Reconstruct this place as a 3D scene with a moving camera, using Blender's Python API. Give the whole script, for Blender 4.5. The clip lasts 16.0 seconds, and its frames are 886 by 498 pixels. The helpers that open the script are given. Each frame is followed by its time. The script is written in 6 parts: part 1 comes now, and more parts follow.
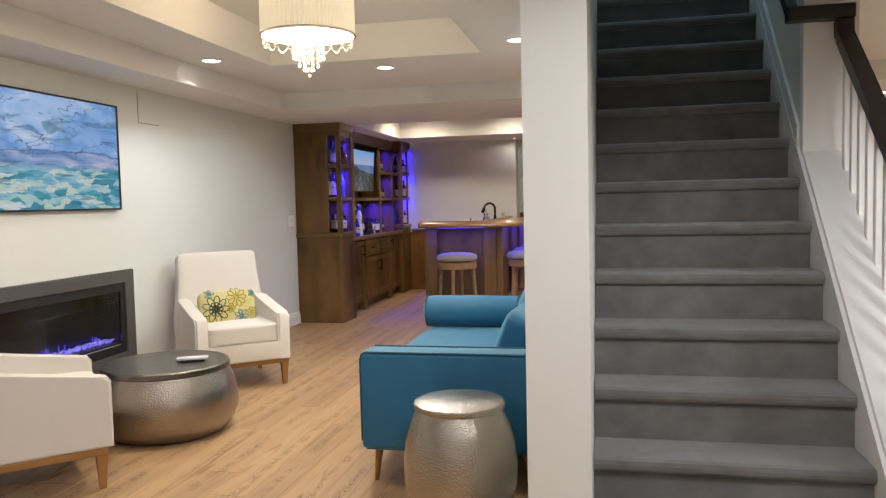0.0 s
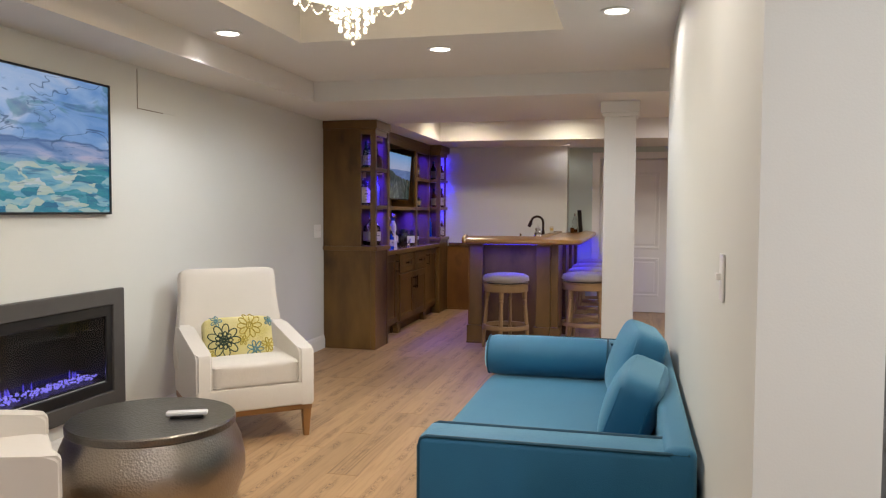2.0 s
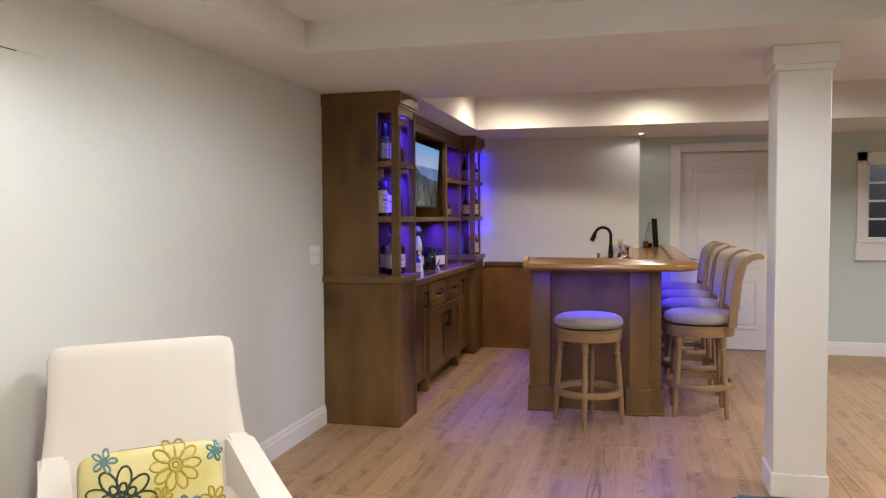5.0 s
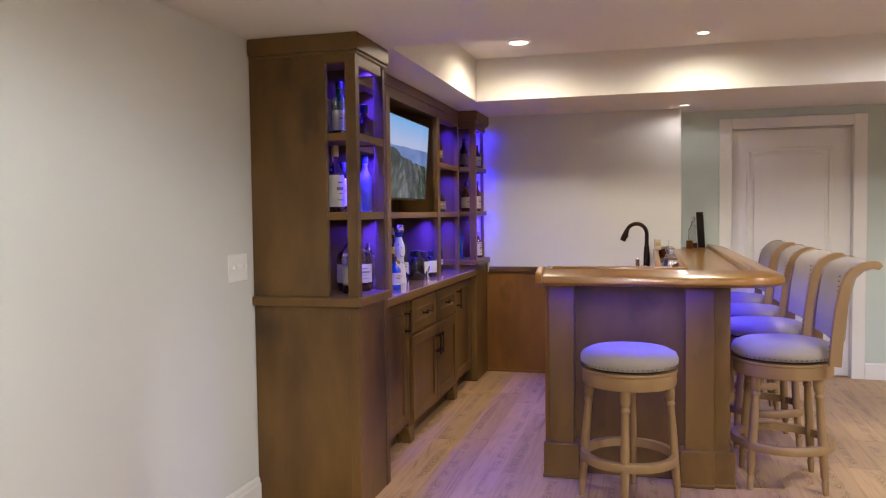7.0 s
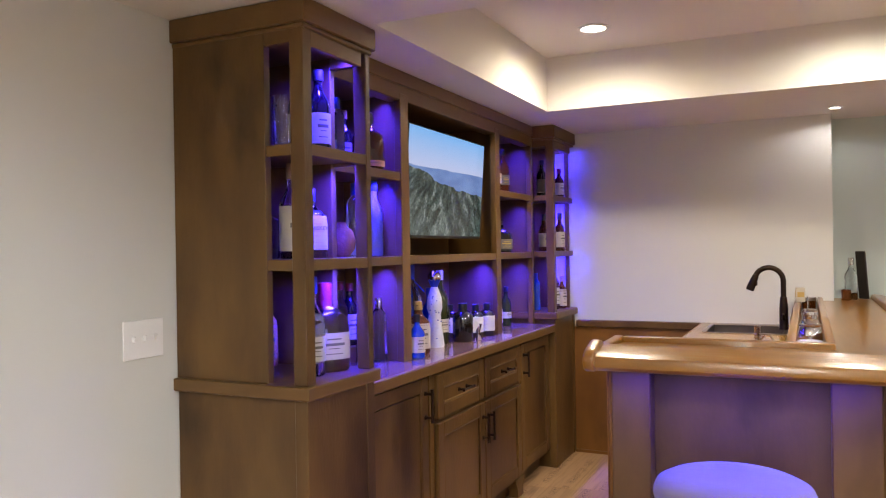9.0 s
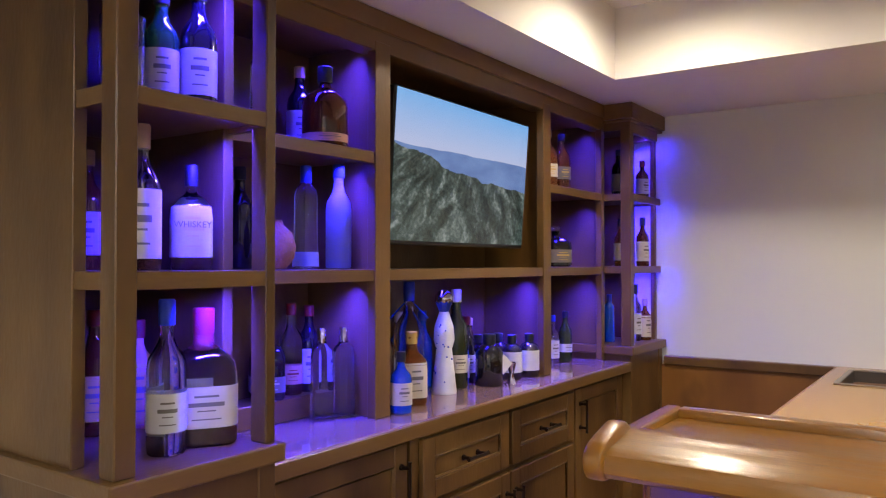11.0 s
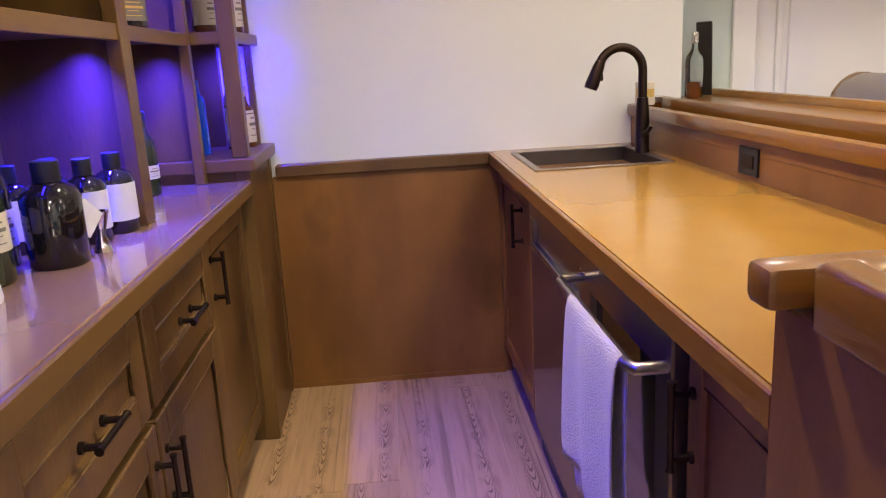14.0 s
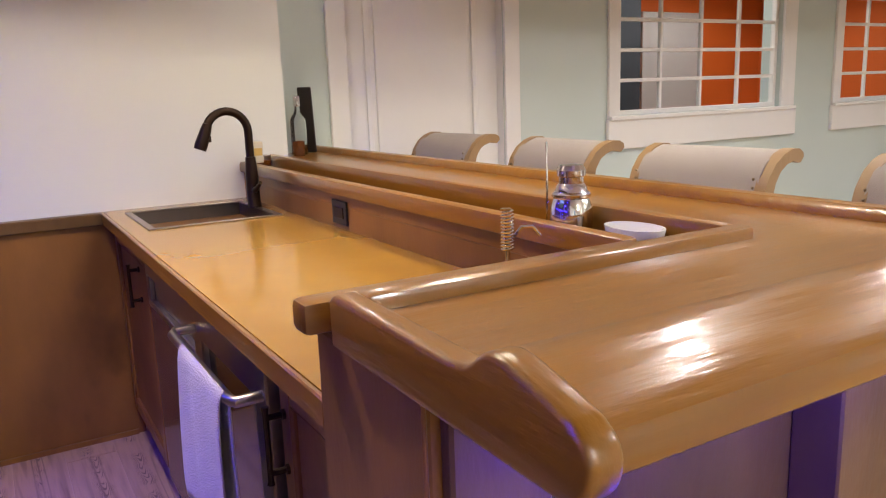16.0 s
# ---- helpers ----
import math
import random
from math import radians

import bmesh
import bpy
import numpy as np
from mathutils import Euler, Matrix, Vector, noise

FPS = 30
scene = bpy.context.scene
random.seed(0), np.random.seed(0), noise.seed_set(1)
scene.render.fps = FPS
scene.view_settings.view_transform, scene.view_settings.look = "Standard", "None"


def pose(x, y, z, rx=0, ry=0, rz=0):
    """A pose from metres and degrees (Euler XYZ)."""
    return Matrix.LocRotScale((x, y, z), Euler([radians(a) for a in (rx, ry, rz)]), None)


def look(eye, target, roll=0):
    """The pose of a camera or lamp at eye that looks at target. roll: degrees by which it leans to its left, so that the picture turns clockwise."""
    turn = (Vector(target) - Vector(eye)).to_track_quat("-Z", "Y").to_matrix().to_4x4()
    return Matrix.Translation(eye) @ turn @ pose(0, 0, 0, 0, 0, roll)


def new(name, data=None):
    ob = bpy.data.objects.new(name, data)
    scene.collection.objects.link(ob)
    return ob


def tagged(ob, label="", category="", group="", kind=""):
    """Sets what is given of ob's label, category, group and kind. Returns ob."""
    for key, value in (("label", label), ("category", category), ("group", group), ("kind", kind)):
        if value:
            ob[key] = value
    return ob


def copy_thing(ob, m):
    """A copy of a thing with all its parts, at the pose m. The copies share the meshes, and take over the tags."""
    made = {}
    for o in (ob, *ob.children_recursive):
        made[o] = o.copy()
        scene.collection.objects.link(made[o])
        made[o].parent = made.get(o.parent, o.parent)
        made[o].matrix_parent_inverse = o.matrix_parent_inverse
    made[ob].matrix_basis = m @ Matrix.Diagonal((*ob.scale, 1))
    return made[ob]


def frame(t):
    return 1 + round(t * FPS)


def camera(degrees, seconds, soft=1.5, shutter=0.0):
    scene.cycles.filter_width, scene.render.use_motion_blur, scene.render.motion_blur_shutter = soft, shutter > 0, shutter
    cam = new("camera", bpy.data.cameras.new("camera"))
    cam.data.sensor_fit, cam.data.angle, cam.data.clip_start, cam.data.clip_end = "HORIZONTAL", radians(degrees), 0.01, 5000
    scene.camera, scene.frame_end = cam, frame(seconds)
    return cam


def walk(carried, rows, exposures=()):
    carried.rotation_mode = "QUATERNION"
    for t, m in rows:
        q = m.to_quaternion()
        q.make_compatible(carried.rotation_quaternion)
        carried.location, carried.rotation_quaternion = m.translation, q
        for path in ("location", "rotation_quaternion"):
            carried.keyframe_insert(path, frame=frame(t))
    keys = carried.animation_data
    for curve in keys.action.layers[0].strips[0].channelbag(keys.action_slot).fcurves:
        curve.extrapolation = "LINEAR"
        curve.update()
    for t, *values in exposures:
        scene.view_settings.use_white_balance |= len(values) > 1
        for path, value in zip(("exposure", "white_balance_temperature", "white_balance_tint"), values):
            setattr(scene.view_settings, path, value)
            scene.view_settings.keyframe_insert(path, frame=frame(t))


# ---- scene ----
cam = camera(60.2, 16.0, 1.2)
PATH = [
    (0, (0.958, -0.322, 1.323), (0.534, 1.629, 1.2), -1.3),
    (0.5, (0.941, -0.218, 1.331), (0.629, 1.756, 1.249), -1.1),
    (1, (0.735, -0.013, 1.353), (0.397, 1.958, 1.299), -1.4),
    (1.5, (0.619, 0.338, 1.347), (0.204, 2.294, 1.285), -0.7),
    (2, (0.473, 0.713, 1.346), (-0.006, 2.653, 1.248), 0.3),
    (2.5, (0.347, 1.082, 1.364), (-0.152, 3.016, 1.26), 0.3),
    (3, (0.249, 1.457, 1.384), (-0.28, 3.384, 1.298), 0.3),
    (3.5, (0.058, 1.803, 1.407), (-0.477, 3.729, 1.332), 0.2),
    (6, (-0.565, 3.651, 1.389), (-1.016, 5.598, 1.299), -0.5),
    (6.5, (-0.58, 4.026, 1.399), (-1.054, 5.967, 1.306), -0.5),
    (7, (-0.632, 4.399, 1.392), (-1.15, 6.328, 1.298), -0.7),
    (7.5, (-0.614, 4.732, 1.379), (-1.182, 6.647, 1.29), -1.1),
    (8, (-0.578, 5.073, 1.39), (-1.238, 6.959, 1.324), -1.1),
    (8.5, (-0.58, 5.413, 1.418), (-1.316, 7.272, 1.389), -1.4),
    (9, (-0.513, 5.731, 1.428), (-1.373, 7.536, 1.428), -0.9),
    (11.3, (-0.621, 7.02, 1.414), (-1.772, 8.655, 1.443), -0.1),
    (11.5, (-0.669, 7.123, 1.399), (-1.802, 8.771, 1.389), -0.3),
    (12, (-0.88, 7.3, 1.362), (-1.958, 8.98, 1.235), -1.3),
    (12.5, (-1.142, 7.457, 1.338), (-2.02, 9.24, 1.117), -2.3),
    (13, (-1.273, 7.673, 1.329), (-1.918, 9.538, 1.004), -2.5),
    (13.5, (-1.414, 7.843, 1.3), (-1.709, 9.781, 0.905), -3.0),
    (14, (-1.533, 7.979, 1.282), (-1.411, 9.916, 0.8), -3.1),
    (14.5, (-1.539, 8.024, 1.258), (-1.105, 9.896, 0.703), -2.1),
    (15, (-1.526, 7.946, 1.278), (-0.912, 9.766, 0.721), -1.6),
    (15.5, (-1.492, 7.801, 1.307), (-0.765, 9.599, 0.818), -1.9),
    (16, (-1.501, 7.76, 1.328), (-0.507, 9.448, 0.927), -2.1),
]
EXPOSURES = [(0.0, 0.0), (1.0, -0.06), (2.0, -0.24), (3.5, -0.12), (6.0, 0.20), (8.0, 0.46), (9.0, 0.54), (11.5, 0.38), (12.5, 0.56), (14.0, 0.74), (15.0, 0.80), (16.0, 0.68)]
walk(cam, [(t, look(eye, target, roll)) for t, eye, target, roll in PATH], EXPOSURES)

# ---------- light ----------
world = bpy.data.worlds.new("world")
scene.world = world
world.use_nodes = True
world.node_tree.nodes["Background"].inputs[0].default_value = (0.9, 0.95, 1.0, 1)
world.node_tree.nodes["Background"].inputs[1].default_value = 0.02

WARM = (1.0, 0.84, 0.62)
CREAM = (1.0, 0.925, 0.87)
NEUTRAL = (0.97, 0.97, 1.0)
COOL = (0.90, 0.955, 1.0)
BLUE = (0.022, 0.011, 1.0)


def area(name, m, energy, color, sx, sy=0.0, spread=180):
    lamp = bpy.data.lights.new(name, "AREA")
    lamp.energy, lamp.color, lamp.size = energy, color, sx
    lamp.shape = "RECTANGLE" if sy else "DISK"
    if sy:
        lamp.size_y = sy
    lamp.spread = radians(spread)
    ob = new(name, lamp)
    ob.matrix_basis = m
    return ob


def spot(name, m, energy, color, radius, cone=168, blend=0.35):
    lamp = bpy.data.lights.new(name, "SPOT")
    lamp.energy, lamp.color, lamp.shadow_soft_size = energy, color, radius
    lamp.spot_size, lamp.spot_blend = radians(cone), blend
    ob = new(name, lamp)
    ob.matrix_basis = m
    return ob


DOWN = 24.5
DOWNLIGHTS = [  # x, y, ceiling height, power, colour, radius
    (-1.83, 4.79, 2.38, DOWN * 1.25, NEUTRAL, 0.062), (-0.73, 5.48, 2.38, DOWN * 4.3, COOL, 0.062), (0.38, 4.78, 2.38, DOWN, CREAM, 0.062),
    (-1.83, 2.72, 2.38, DOWN, CREAM, 0.062), (0.38, 2.72, 2.38, DOWN, CREAM, 0.062), (-0.73, 2.0, 2.38, DOWN, CREAM, 0.062),
    (-1.47, 9.54, 2.53, 92, WARM, 0.062), (-0.29, 9.62, 2.53, 50, (1.0, 0.90, 0.70), 0.035), (0.90, 9.43, 2.53, 46, CREAM, 0.062),
    # the y 7.3 pair is added, unseen, to brighten the west wall and bar
    (-0.355, 10.74, 2.22, 3.5, CREAM, 0.03), (2.6, 9.43, 2.53, 68, NEUTRAL, 0.062), (1.45, 7.3, 2.22, 130, NEUTRAL, 0.062), (3.4, 7.3, 2.22, 60, NEUTRAL, 0.062),
    # added out of view to brighten the stairs, the partition and the room beyond
    (-0.6, -0.4, 2.38, 44, NEUTRAL, 0.062), (1.5, -0.6, 2.38, 72, NEUTRAL, 0.062), (1.45, 0.9, 2.38, 95, NEUTRAL, 0.062), (3.2, 1.2, 2.38, 240, NEUTRAL, 0.062), (3.6, 4.4, 2.38, 300, NEUTRAL, 0.062),
    # the y 12.4 pair is added, unseen, to light the room behind the windows
    (4.6, 9.43, 2.53, 50, NEUTRAL, 0.062), (2.6, 12.4, 2.5, 80, CREAM, 0.062), (4.6, 12.4, 2.5, 80, CREAM, 0.062),
]
# daylight that falls down the stairwell from the floor above
area("stairwell_daylight", pose(1.37, 4.9, 4.95), 15, (0.45, 0.75, 1.0), 0.7, 1.2)

# ---------- materials ----------
def material(name, color, rough=0.5, metal=0.0, coat=0.0, second=None, scale=6.0, mix=0.5, stretch=(1, 1, 1), bump=0.0,
             bump_scale=60.0, sheen=0.0, trans=0.0, emit=None, power=0.0, ior=1.45, spec=0.5, detail=5.0, vary=0.0, knots=0.0):
    m = bpy.data.materials.new(name)
    m.use_nodes = True
    nt = m.node_tree
    n, l = nt.nodes, nt.links
    b = n["Principled BSDF"]
    b.inputs["Base Color"].default_value = (*color, 1)
    b.inputs["Roughness"].default_value = rough
    b.inputs["Metallic"].default_value = metal
    b.inputs["Coat Weight"].default_value = coat
    b.inputs["Coat Roughness"].default_value = 0.05
    b.inputs["Sheen Weight"].default_value = sheen
    b.inputs["Transmission Weight"].default_value = trans
    b.inputs["IOR"].default_value = ior
    b.inputs["Specular IOR Level"].default_value = spec
    if emit:
        b.inputs["Emission Color"].default_value = (*emit, 1)
        b.inputs["Emission Strength"].default_value = power
    tc = n.new("ShaderNodeTexCoord")
    mp = n.new("ShaderNodeMapping")
    mp.inputs["Scale"].default_value = stretch
    l.new(tc.outputs["Object"], mp.inputs["Vector"])
    vec = mp.outputs[0]
    if vary:
        oi = n.new("ShaderNodeObjectInfo")
        mu = n.new("ShaderNodeMath")
        mu.operation = "MULTIPLY"
        mu.inputs[1].default_value = 37.0
        l.new(oi.outputs["Random"], mu.inputs[0])
        add = n.new("ShaderNodeVectorMath")
        l.new(mp.outputs[0], add.inputs[0])
        l.new(mu.outputs[0], add.inputs[1])
        vec = add.outputs[0]
    if second:
        tx = n.new("ShaderNodeTexNoise")
        tx.inputs["Scale"].default_value, tx.inputs["Detail"].default_value = scale, detail
        l.new(vec, tx.inputs["Vector"])
        big = n.new("ShaderNodeTexNoise")
        big.inputs["Scale"].default_value, big.inputs["Detail"].default_value = scale * 0.17, 3
        l.new(vec, big.inputs["Vector"])
        av = n.new("ShaderNodeMath")
        av.operation = "MULTIPLY_ADD"
        av.inputs[1].default_value = 0.55
        half = n.new("ShaderNodeMath")
        half.operation = "MULTIPLY"
        half.inputs[1].default_value = 0.45
        l.new(big.outputs[0], half.inputs[0])
        l.new(tx.outputs[0], av.inputs[0])
        l.new(half.outputs[0], av.inputs[2])
        ramp = n.new("ShaderNodeValToRGB")
        ramp.color_ramp.elements[0].position, ramp.color_ramp.elements[1].position = 0.5 - mix * 0.5, 0.5 + mix * 0.5
        ramp.color_ramp.elements[0].color, ramp.color_ramp.elements[1].color = (*second, 1), (*color, 1)
        l.new(av.outputs[0], ramp.inputs[0])
        col = ramp.outputs[0]
        if knots:
            kt = n.new("ShaderNodeTexNoise")
            kt.inputs["Scale"].default_value, kt.inputs["Detail"].default_value = 3.4, 4
            km = n.new("ShaderNodeMapping")
            km.inputs["Scale"].default_value, km.inputs["Location"].default_value = tuple(0.4 + 0.6 * c for c in stretch), (3.1, 1.7, 5.2)
            l.new(tc.outputs["Object"], km.inputs[0])
            l.new(km.outputs[0], kt.inputs["Vector"])
            kr = n.new("ShaderNodeMapRange")
            kr.inputs[1].default_value, kr.inputs[2].default_value, kr.inputs[4].default_value = 0.58, 0.72, knots
            l.new(kt.outputs[0], kr.inputs[0])
            kx = n.new("ShaderNodeMix")
            kx.data_type = "RGBA"
            kx.inputs[7].default_value = (*(c * 0.35 for c in second), 1)
            l.new(kr.outputs[0], kx.inputs[0])
            l.new(col, kx.inputs[6])
            col = kx.outputs[2]
        if vary:
            hsv = n.new("ShaderNodeHueSaturation")
            ma = n.new("ShaderNodeMapRange")
            ma.inputs[3].default_value, ma.inputs[4].default_value = 1 - vary, 1 + vary
            l.new(oi.outputs["Random"], ma.inputs[0])
            l.new(ma.outputs[0], hsv.inputs["Value"])
            l.new(col, hsv.inputs["Color"])
            col = hsv.outputs[0]
        l.new(col, b.inputs["Base Color"])
    if bump:
        bt = n.new("ShaderNodeTexNoise")
        bt.inputs["Scale"].default_value, bt.inputs["Detail"].default_value = bump_scale, 4
        l.new(vec, bt.inputs["Vector"])
        bp = n.new("ShaderNodeBump")
        bp.inputs["Strength"].default_value, bp.inputs["Distance"].default_value = bump, 0.01
        l.new(bt.outputs[0], bp.inputs["Height"])
        l.new(bp.outputs[0], b.inputs["Normal"])
        l.new(bp.outputs[0], b.inputs["Coat Normal"])
    return m


def hammered(name, color, rough, scale):
    m = material(name, color, rough, 1.0, second=tuple(c * 0.75 for c in color), scale=9)
    n, l = m.node_tree.nodes, m.node_tree.links
    v = n.new("ShaderNodeTexVoronoi")
    v.inputs["Scale"].default_value = scale
    tc = n.new("ShaderNodeTexCoord")
    l.new(tc.outputs["Object"], v.inputs["Vector"])
    bp = n.new("ShaderNodeBump")
    bp.inputs["Strength"].default_value, bp.inputs["Distance"].default_value = 0.42, 0.004
    l.new(v.outputs["Distance"], bp.inputs["Height"])
    l.new(bp.outputs[0], n["Principled BSDF"].inputs["Normal"])
    return m


def plank_material(name, light, dark, vary, rough=0.42):
    """Sawn wood whose grain runs along y, with cathedral rings and pores."""
    m = bpy.data.materials.new(name)
    m.use_nodes = True
    nt = m.node_tree
    n, l = nt.nodes, nt.links
    b = n["Principled BSDF"]
    tc, oi, sh = n.new("ShaderNodeTexCoord"), n.new("ShaderNodeObjectInfo"), n.new("ShaderNodeVectorMath")
    mu = n.new("ShaderNodeMath")
    mu.operation, mu.inputs[1].default_value = "MULTIPLY", 53.0
    l.new(oi.outputs["Random"], mu.inputs[0])
    l.new(tc.outputs["Object"], sh.inputs[0])
    l.new(mu.outputs[0], sh.inputs[1])
    mp = n.new("ShaderNodeMapping")
    mp.inputs["Scale"].default_value = (1.0, 0.055, 1.0)
    l.new(sh.outputs[0], mp.inputs["Vector"])
    base = n.new("ShaderNodeTexNoise")
    base.inputs["Scale"].default_value, base.inputs["Detail"].default_value = 5.5, 1.5
    l.new(mp.outputs[0], base.inputs["Vector"])
    rings = n.new("ShaderNodeMath")
    rings.operation, rings.inputs[1].default_value = "MULTIPLY", 105.0
    l.new(base.outputs[0], rings.inputs[0])
    sn = n.new("ShaderNodeMath")
    sn.operation = "SINE"
    l.new(rings.outputs[0], sn.inputs[0])
    fine = n.new("ShaderNodeTexNoise")
    fine.inputs["Scale"].default_value, fine.inputs["Detail"].default_value = 70, 5
    l.new(mp.outputs[0], fine.inputs["Vector"])
    band = n.new("ShaderNodeMapRange")
    band.inputs[1].default_value, band.inputs[2].default_value = 0.45, 1.0
    l.new(sn.outputs[0], band.inputs[0])
    patch = n.new("ShaderNodeTexNoise")
    patch.inputs["Scale"].default_value = 7.0
    l.new(mp.outputs[0], patch.inputs["Vector"])
    pm = n.new("ShaderNodeMapRange")
    pm.inputs[1].default_value, pm.inputs[2].default_value = 0.53, 0.72
    l.new(patch.outputs[0], pm.inputs[0])
    mul = n.new("ShaderNodeMath")
    mul.operation = "MULTIPLY"
    l.new(band.outputs[0], mul.inputs[0])
    l.new(pm.outputs[0], mul.inputs[1])
    pores = n.new("ShaderNodeMapRange")
    pores.inputs[1].default_value, pores.inputs[2].default_value, pores.inputs[4].default_value = 0.48, 0.78, 0.42
    l.new(fine.outputs[0], pores.inputs[0])
    top = n.new("ShaderNodeMath")
    top.operation = "MULTIPLY_ADD"
    top.inputs[1].default_value = 1.0

    def calc(op, a, c, third=None):
        """One maths node; a number or a socket on each input."""
        k = n.new("ShaderNodeMath")
        k.operation = op
        for i, v in enumerate((a, c, third)):
            if isinstance(v, (int, float)):
                k.inputs[i].default_value = v
            elif v is not None:
                l.new(v, k.inputs[i])
        return k.outputs[0]

    # nested arches along a narrow heart strip in each board
    axes = n.new("ShaderNodeSeparateXYZ")
    l.new(tc.outputs["Object"], axes.inputs[0])
    knots = n.new("ShaderNodeTexNoise")
    knots.inputs["Scale"].default_value, knots.inputs["Detail"].default_value = 9.0, 2.0
    l.new(sh.outputs[0], knots.inputs["Vector"])
    wander = calc("MULTIPLY", calc("SUBTRACT", knots.outputs[0], 0.5), 0.045)
    heart = calc("ADD", calc("MULTIPLY_ADD", oi.outputs["Random"], 0.09, 0.045), wander)
    off = calc("SUBTRACT", calc("WRAP", axes.outputs[0], 0.178, 0.0), heart)
    arch = calc("MULTIPLY_ADD", calc("MULTIPLY", off, off), 48000.0, calc("MULTIPLY", axes.outputs[1], -120.0))
    arch = calc("MULTIPLY_ADD", knots.outputs[0], 16.0, arch)
    arch = calc("SINE", calc("MULTIPLY_ADD", fine.outputs[0], 3.0, arch), 0.0)
    line = n.new("ShaderNodeMapRange")
    line.inputs[1].default_value, line.inputs[2].default_value = 0.15, 0.75
    l.new(arch, line.inputs[0])
    strip = n.new("ShaderNodeMapRange")
    strip.inputs[1].default_value, strip.inputs[2].default_value = 0.030, 0.016
    l.new(calc("ABSOLUTE", off, 0.0), strip.inputs[0])
    some = n.new("ShaderNodeMapRange")
    some.inputs[1].default_value, some.inputs[2].default_value = 0.42, 0.52
    l.new(knots.outputs[0], some.inputs[0])
    arches = calc("MULTIPLY", calc("MULTIPLY", line.outputs[0], strip.outputs[0]), some.outputs[0])
    l.new(calc("MAXIMUM", mul.outputs[0], arches), top.inputs[0])
    l.new(pores.outputs[0], top.inputs[2])
    mixer = n.new("ShaderNodeMix")
    mixer.data_type, mixer.clamp_factor = "RGBA", True
    mixer.inputs[6].default_value, mixer.inputs[7].default_value = (*light, 1), (*dark, 1)
    l.new(top.outputs[0], mixer.inputs[0])
    hsv = n.new("ShaderNodeHueSaturation")
    mr = n.new("ShaderNodeMapRange")
    mr.inputs[3].default_value, mr.inputs[4].default_value = 1 - vary, 1 + vary
    l.new(oi.outputs["Random"], mr.inputs[0])
    l.new(mr.outputs[0], hsv.inputs["Value"])
    l.new(mixer.outputs[2], hsv.inputs["Color"])
    l.new(hsv.outputs[0], b.inputs["Base Color"])
    b.inputs["Roughness"].default_value = rough
    bp = n.new("ShaderNodeBump")
    bp.inputs["Strength"].default_value, bp.inputs["Distance"].default_value, bp.invert = 0.25, 0.003, True
    l.new(top.outputs[0], bp.inputs["Height"])
    l.new(bp.outputs[0], b.inputs["Normal"])
    return m


M = {}
M["paint"] = material("wall_paint", (0.675, 0.684, 0.655), 0.66, second=(0.65, 0.658, 0.63), scale=3, bump=0.05, bump_scale=220)
M["paint_sage"] = material("sage_paint", (0.55, 0.625, 0.595), 0.75, second=(0.53, 0.605, 0.575), scale=3, bump=0.05, bump_scale=220)
M["ceiling"] = material("ceiling_paint", (0.74, 0.72, 0.69), 0.85, second=(0.72, 0.70, 0.67), scale=3, bump=0.05, bump_scale=180)
M["trim"] = material("white_trim", (0.78, 0.77, 0.75), 0.35, second=(0.75, 0.74, 0.72), scale=8)
M["plate"] = material("switch_plastic", (0.88, 0.88, 0.87), 0.3, second=(0.86, 0.86, 0.85), scale=10)
M["gap"] = material("dark_gap", (0.17, 0.11, 0.07), 0.8, second=(0.12, 0.08, 0.05))
M["joint"] = material("pale_joint", (0.50, 0.35, 0.22), 0.8, second=(0.42, 0.29, 0.18))
M["plank"] = plank_material("oak_plank", (0.44, 0.28, 0.146), (0.155, 0.083, 0.036), 0.11)
M["carpet"] = material("grey_carpet", (0.22, 0.215, 0.205), 0.95, second=(0.105, 0.10, 0.095), scale=10, mix=0.4, bump=0.8, bump_scale=420, sheen=0.4)
M["cab"] = material("stained_alder", (0.195, 0.105, 0.028), 0.38, second=(0.055, 0.025, 0.007), scale=5, mix=0.34, stretch=(1, 1, 0.34), bump=0.10, bump_scale=90, knots=0.55)
M["cab_y"] = material("stained_alder_rail", (0.19, 0.104, 0.029), 0.38, second=(0.095, 0.046, 0.013), scale=8, mix=0.55, stretch=(1, 0.16, 1), bump=0.08, bump_scale=90)
M["red"] = material("cherry_panel", (0.32, 0.145, 0.032), 0.36, second=(0.10, 0.036, 0.008), scale=4, mix=0.40, stretch=(1, 1, 0.4), bump=0.05, bump_scale=80, knots=0.6)
M["bar"] = material("varnished_oak", (0.35, 0.155, 0.012), 0.30, coat=0.6, second=(0.17, 0.064, 0.005), scale=13, mix=0.6, stretch=(0.12, 1, 1), bump=0.19, bump_scale=48)
M["bar_y"] = material("varnished_oak_long", (0.35, 0.155, 0.012), 0.30, coat=0.6, second=(0.17, 0.064, 0.005), scale=13, mix=0.6, stretch=(1, 0.12, 1), bump=0.19, bump_scale=48)
for key in ("bar", "bar_y"):
    M[key].node_tree.nodes["Principled BSDF"].inputs["Coat Roughness"].default_value = 0.11
M["stone"] = material("tan_worktop", (0.42, 0.225, 0.036), 0.20, second=(0.33, 0.16, 0.022), scale=7, mix=0.6, coat=0.2)
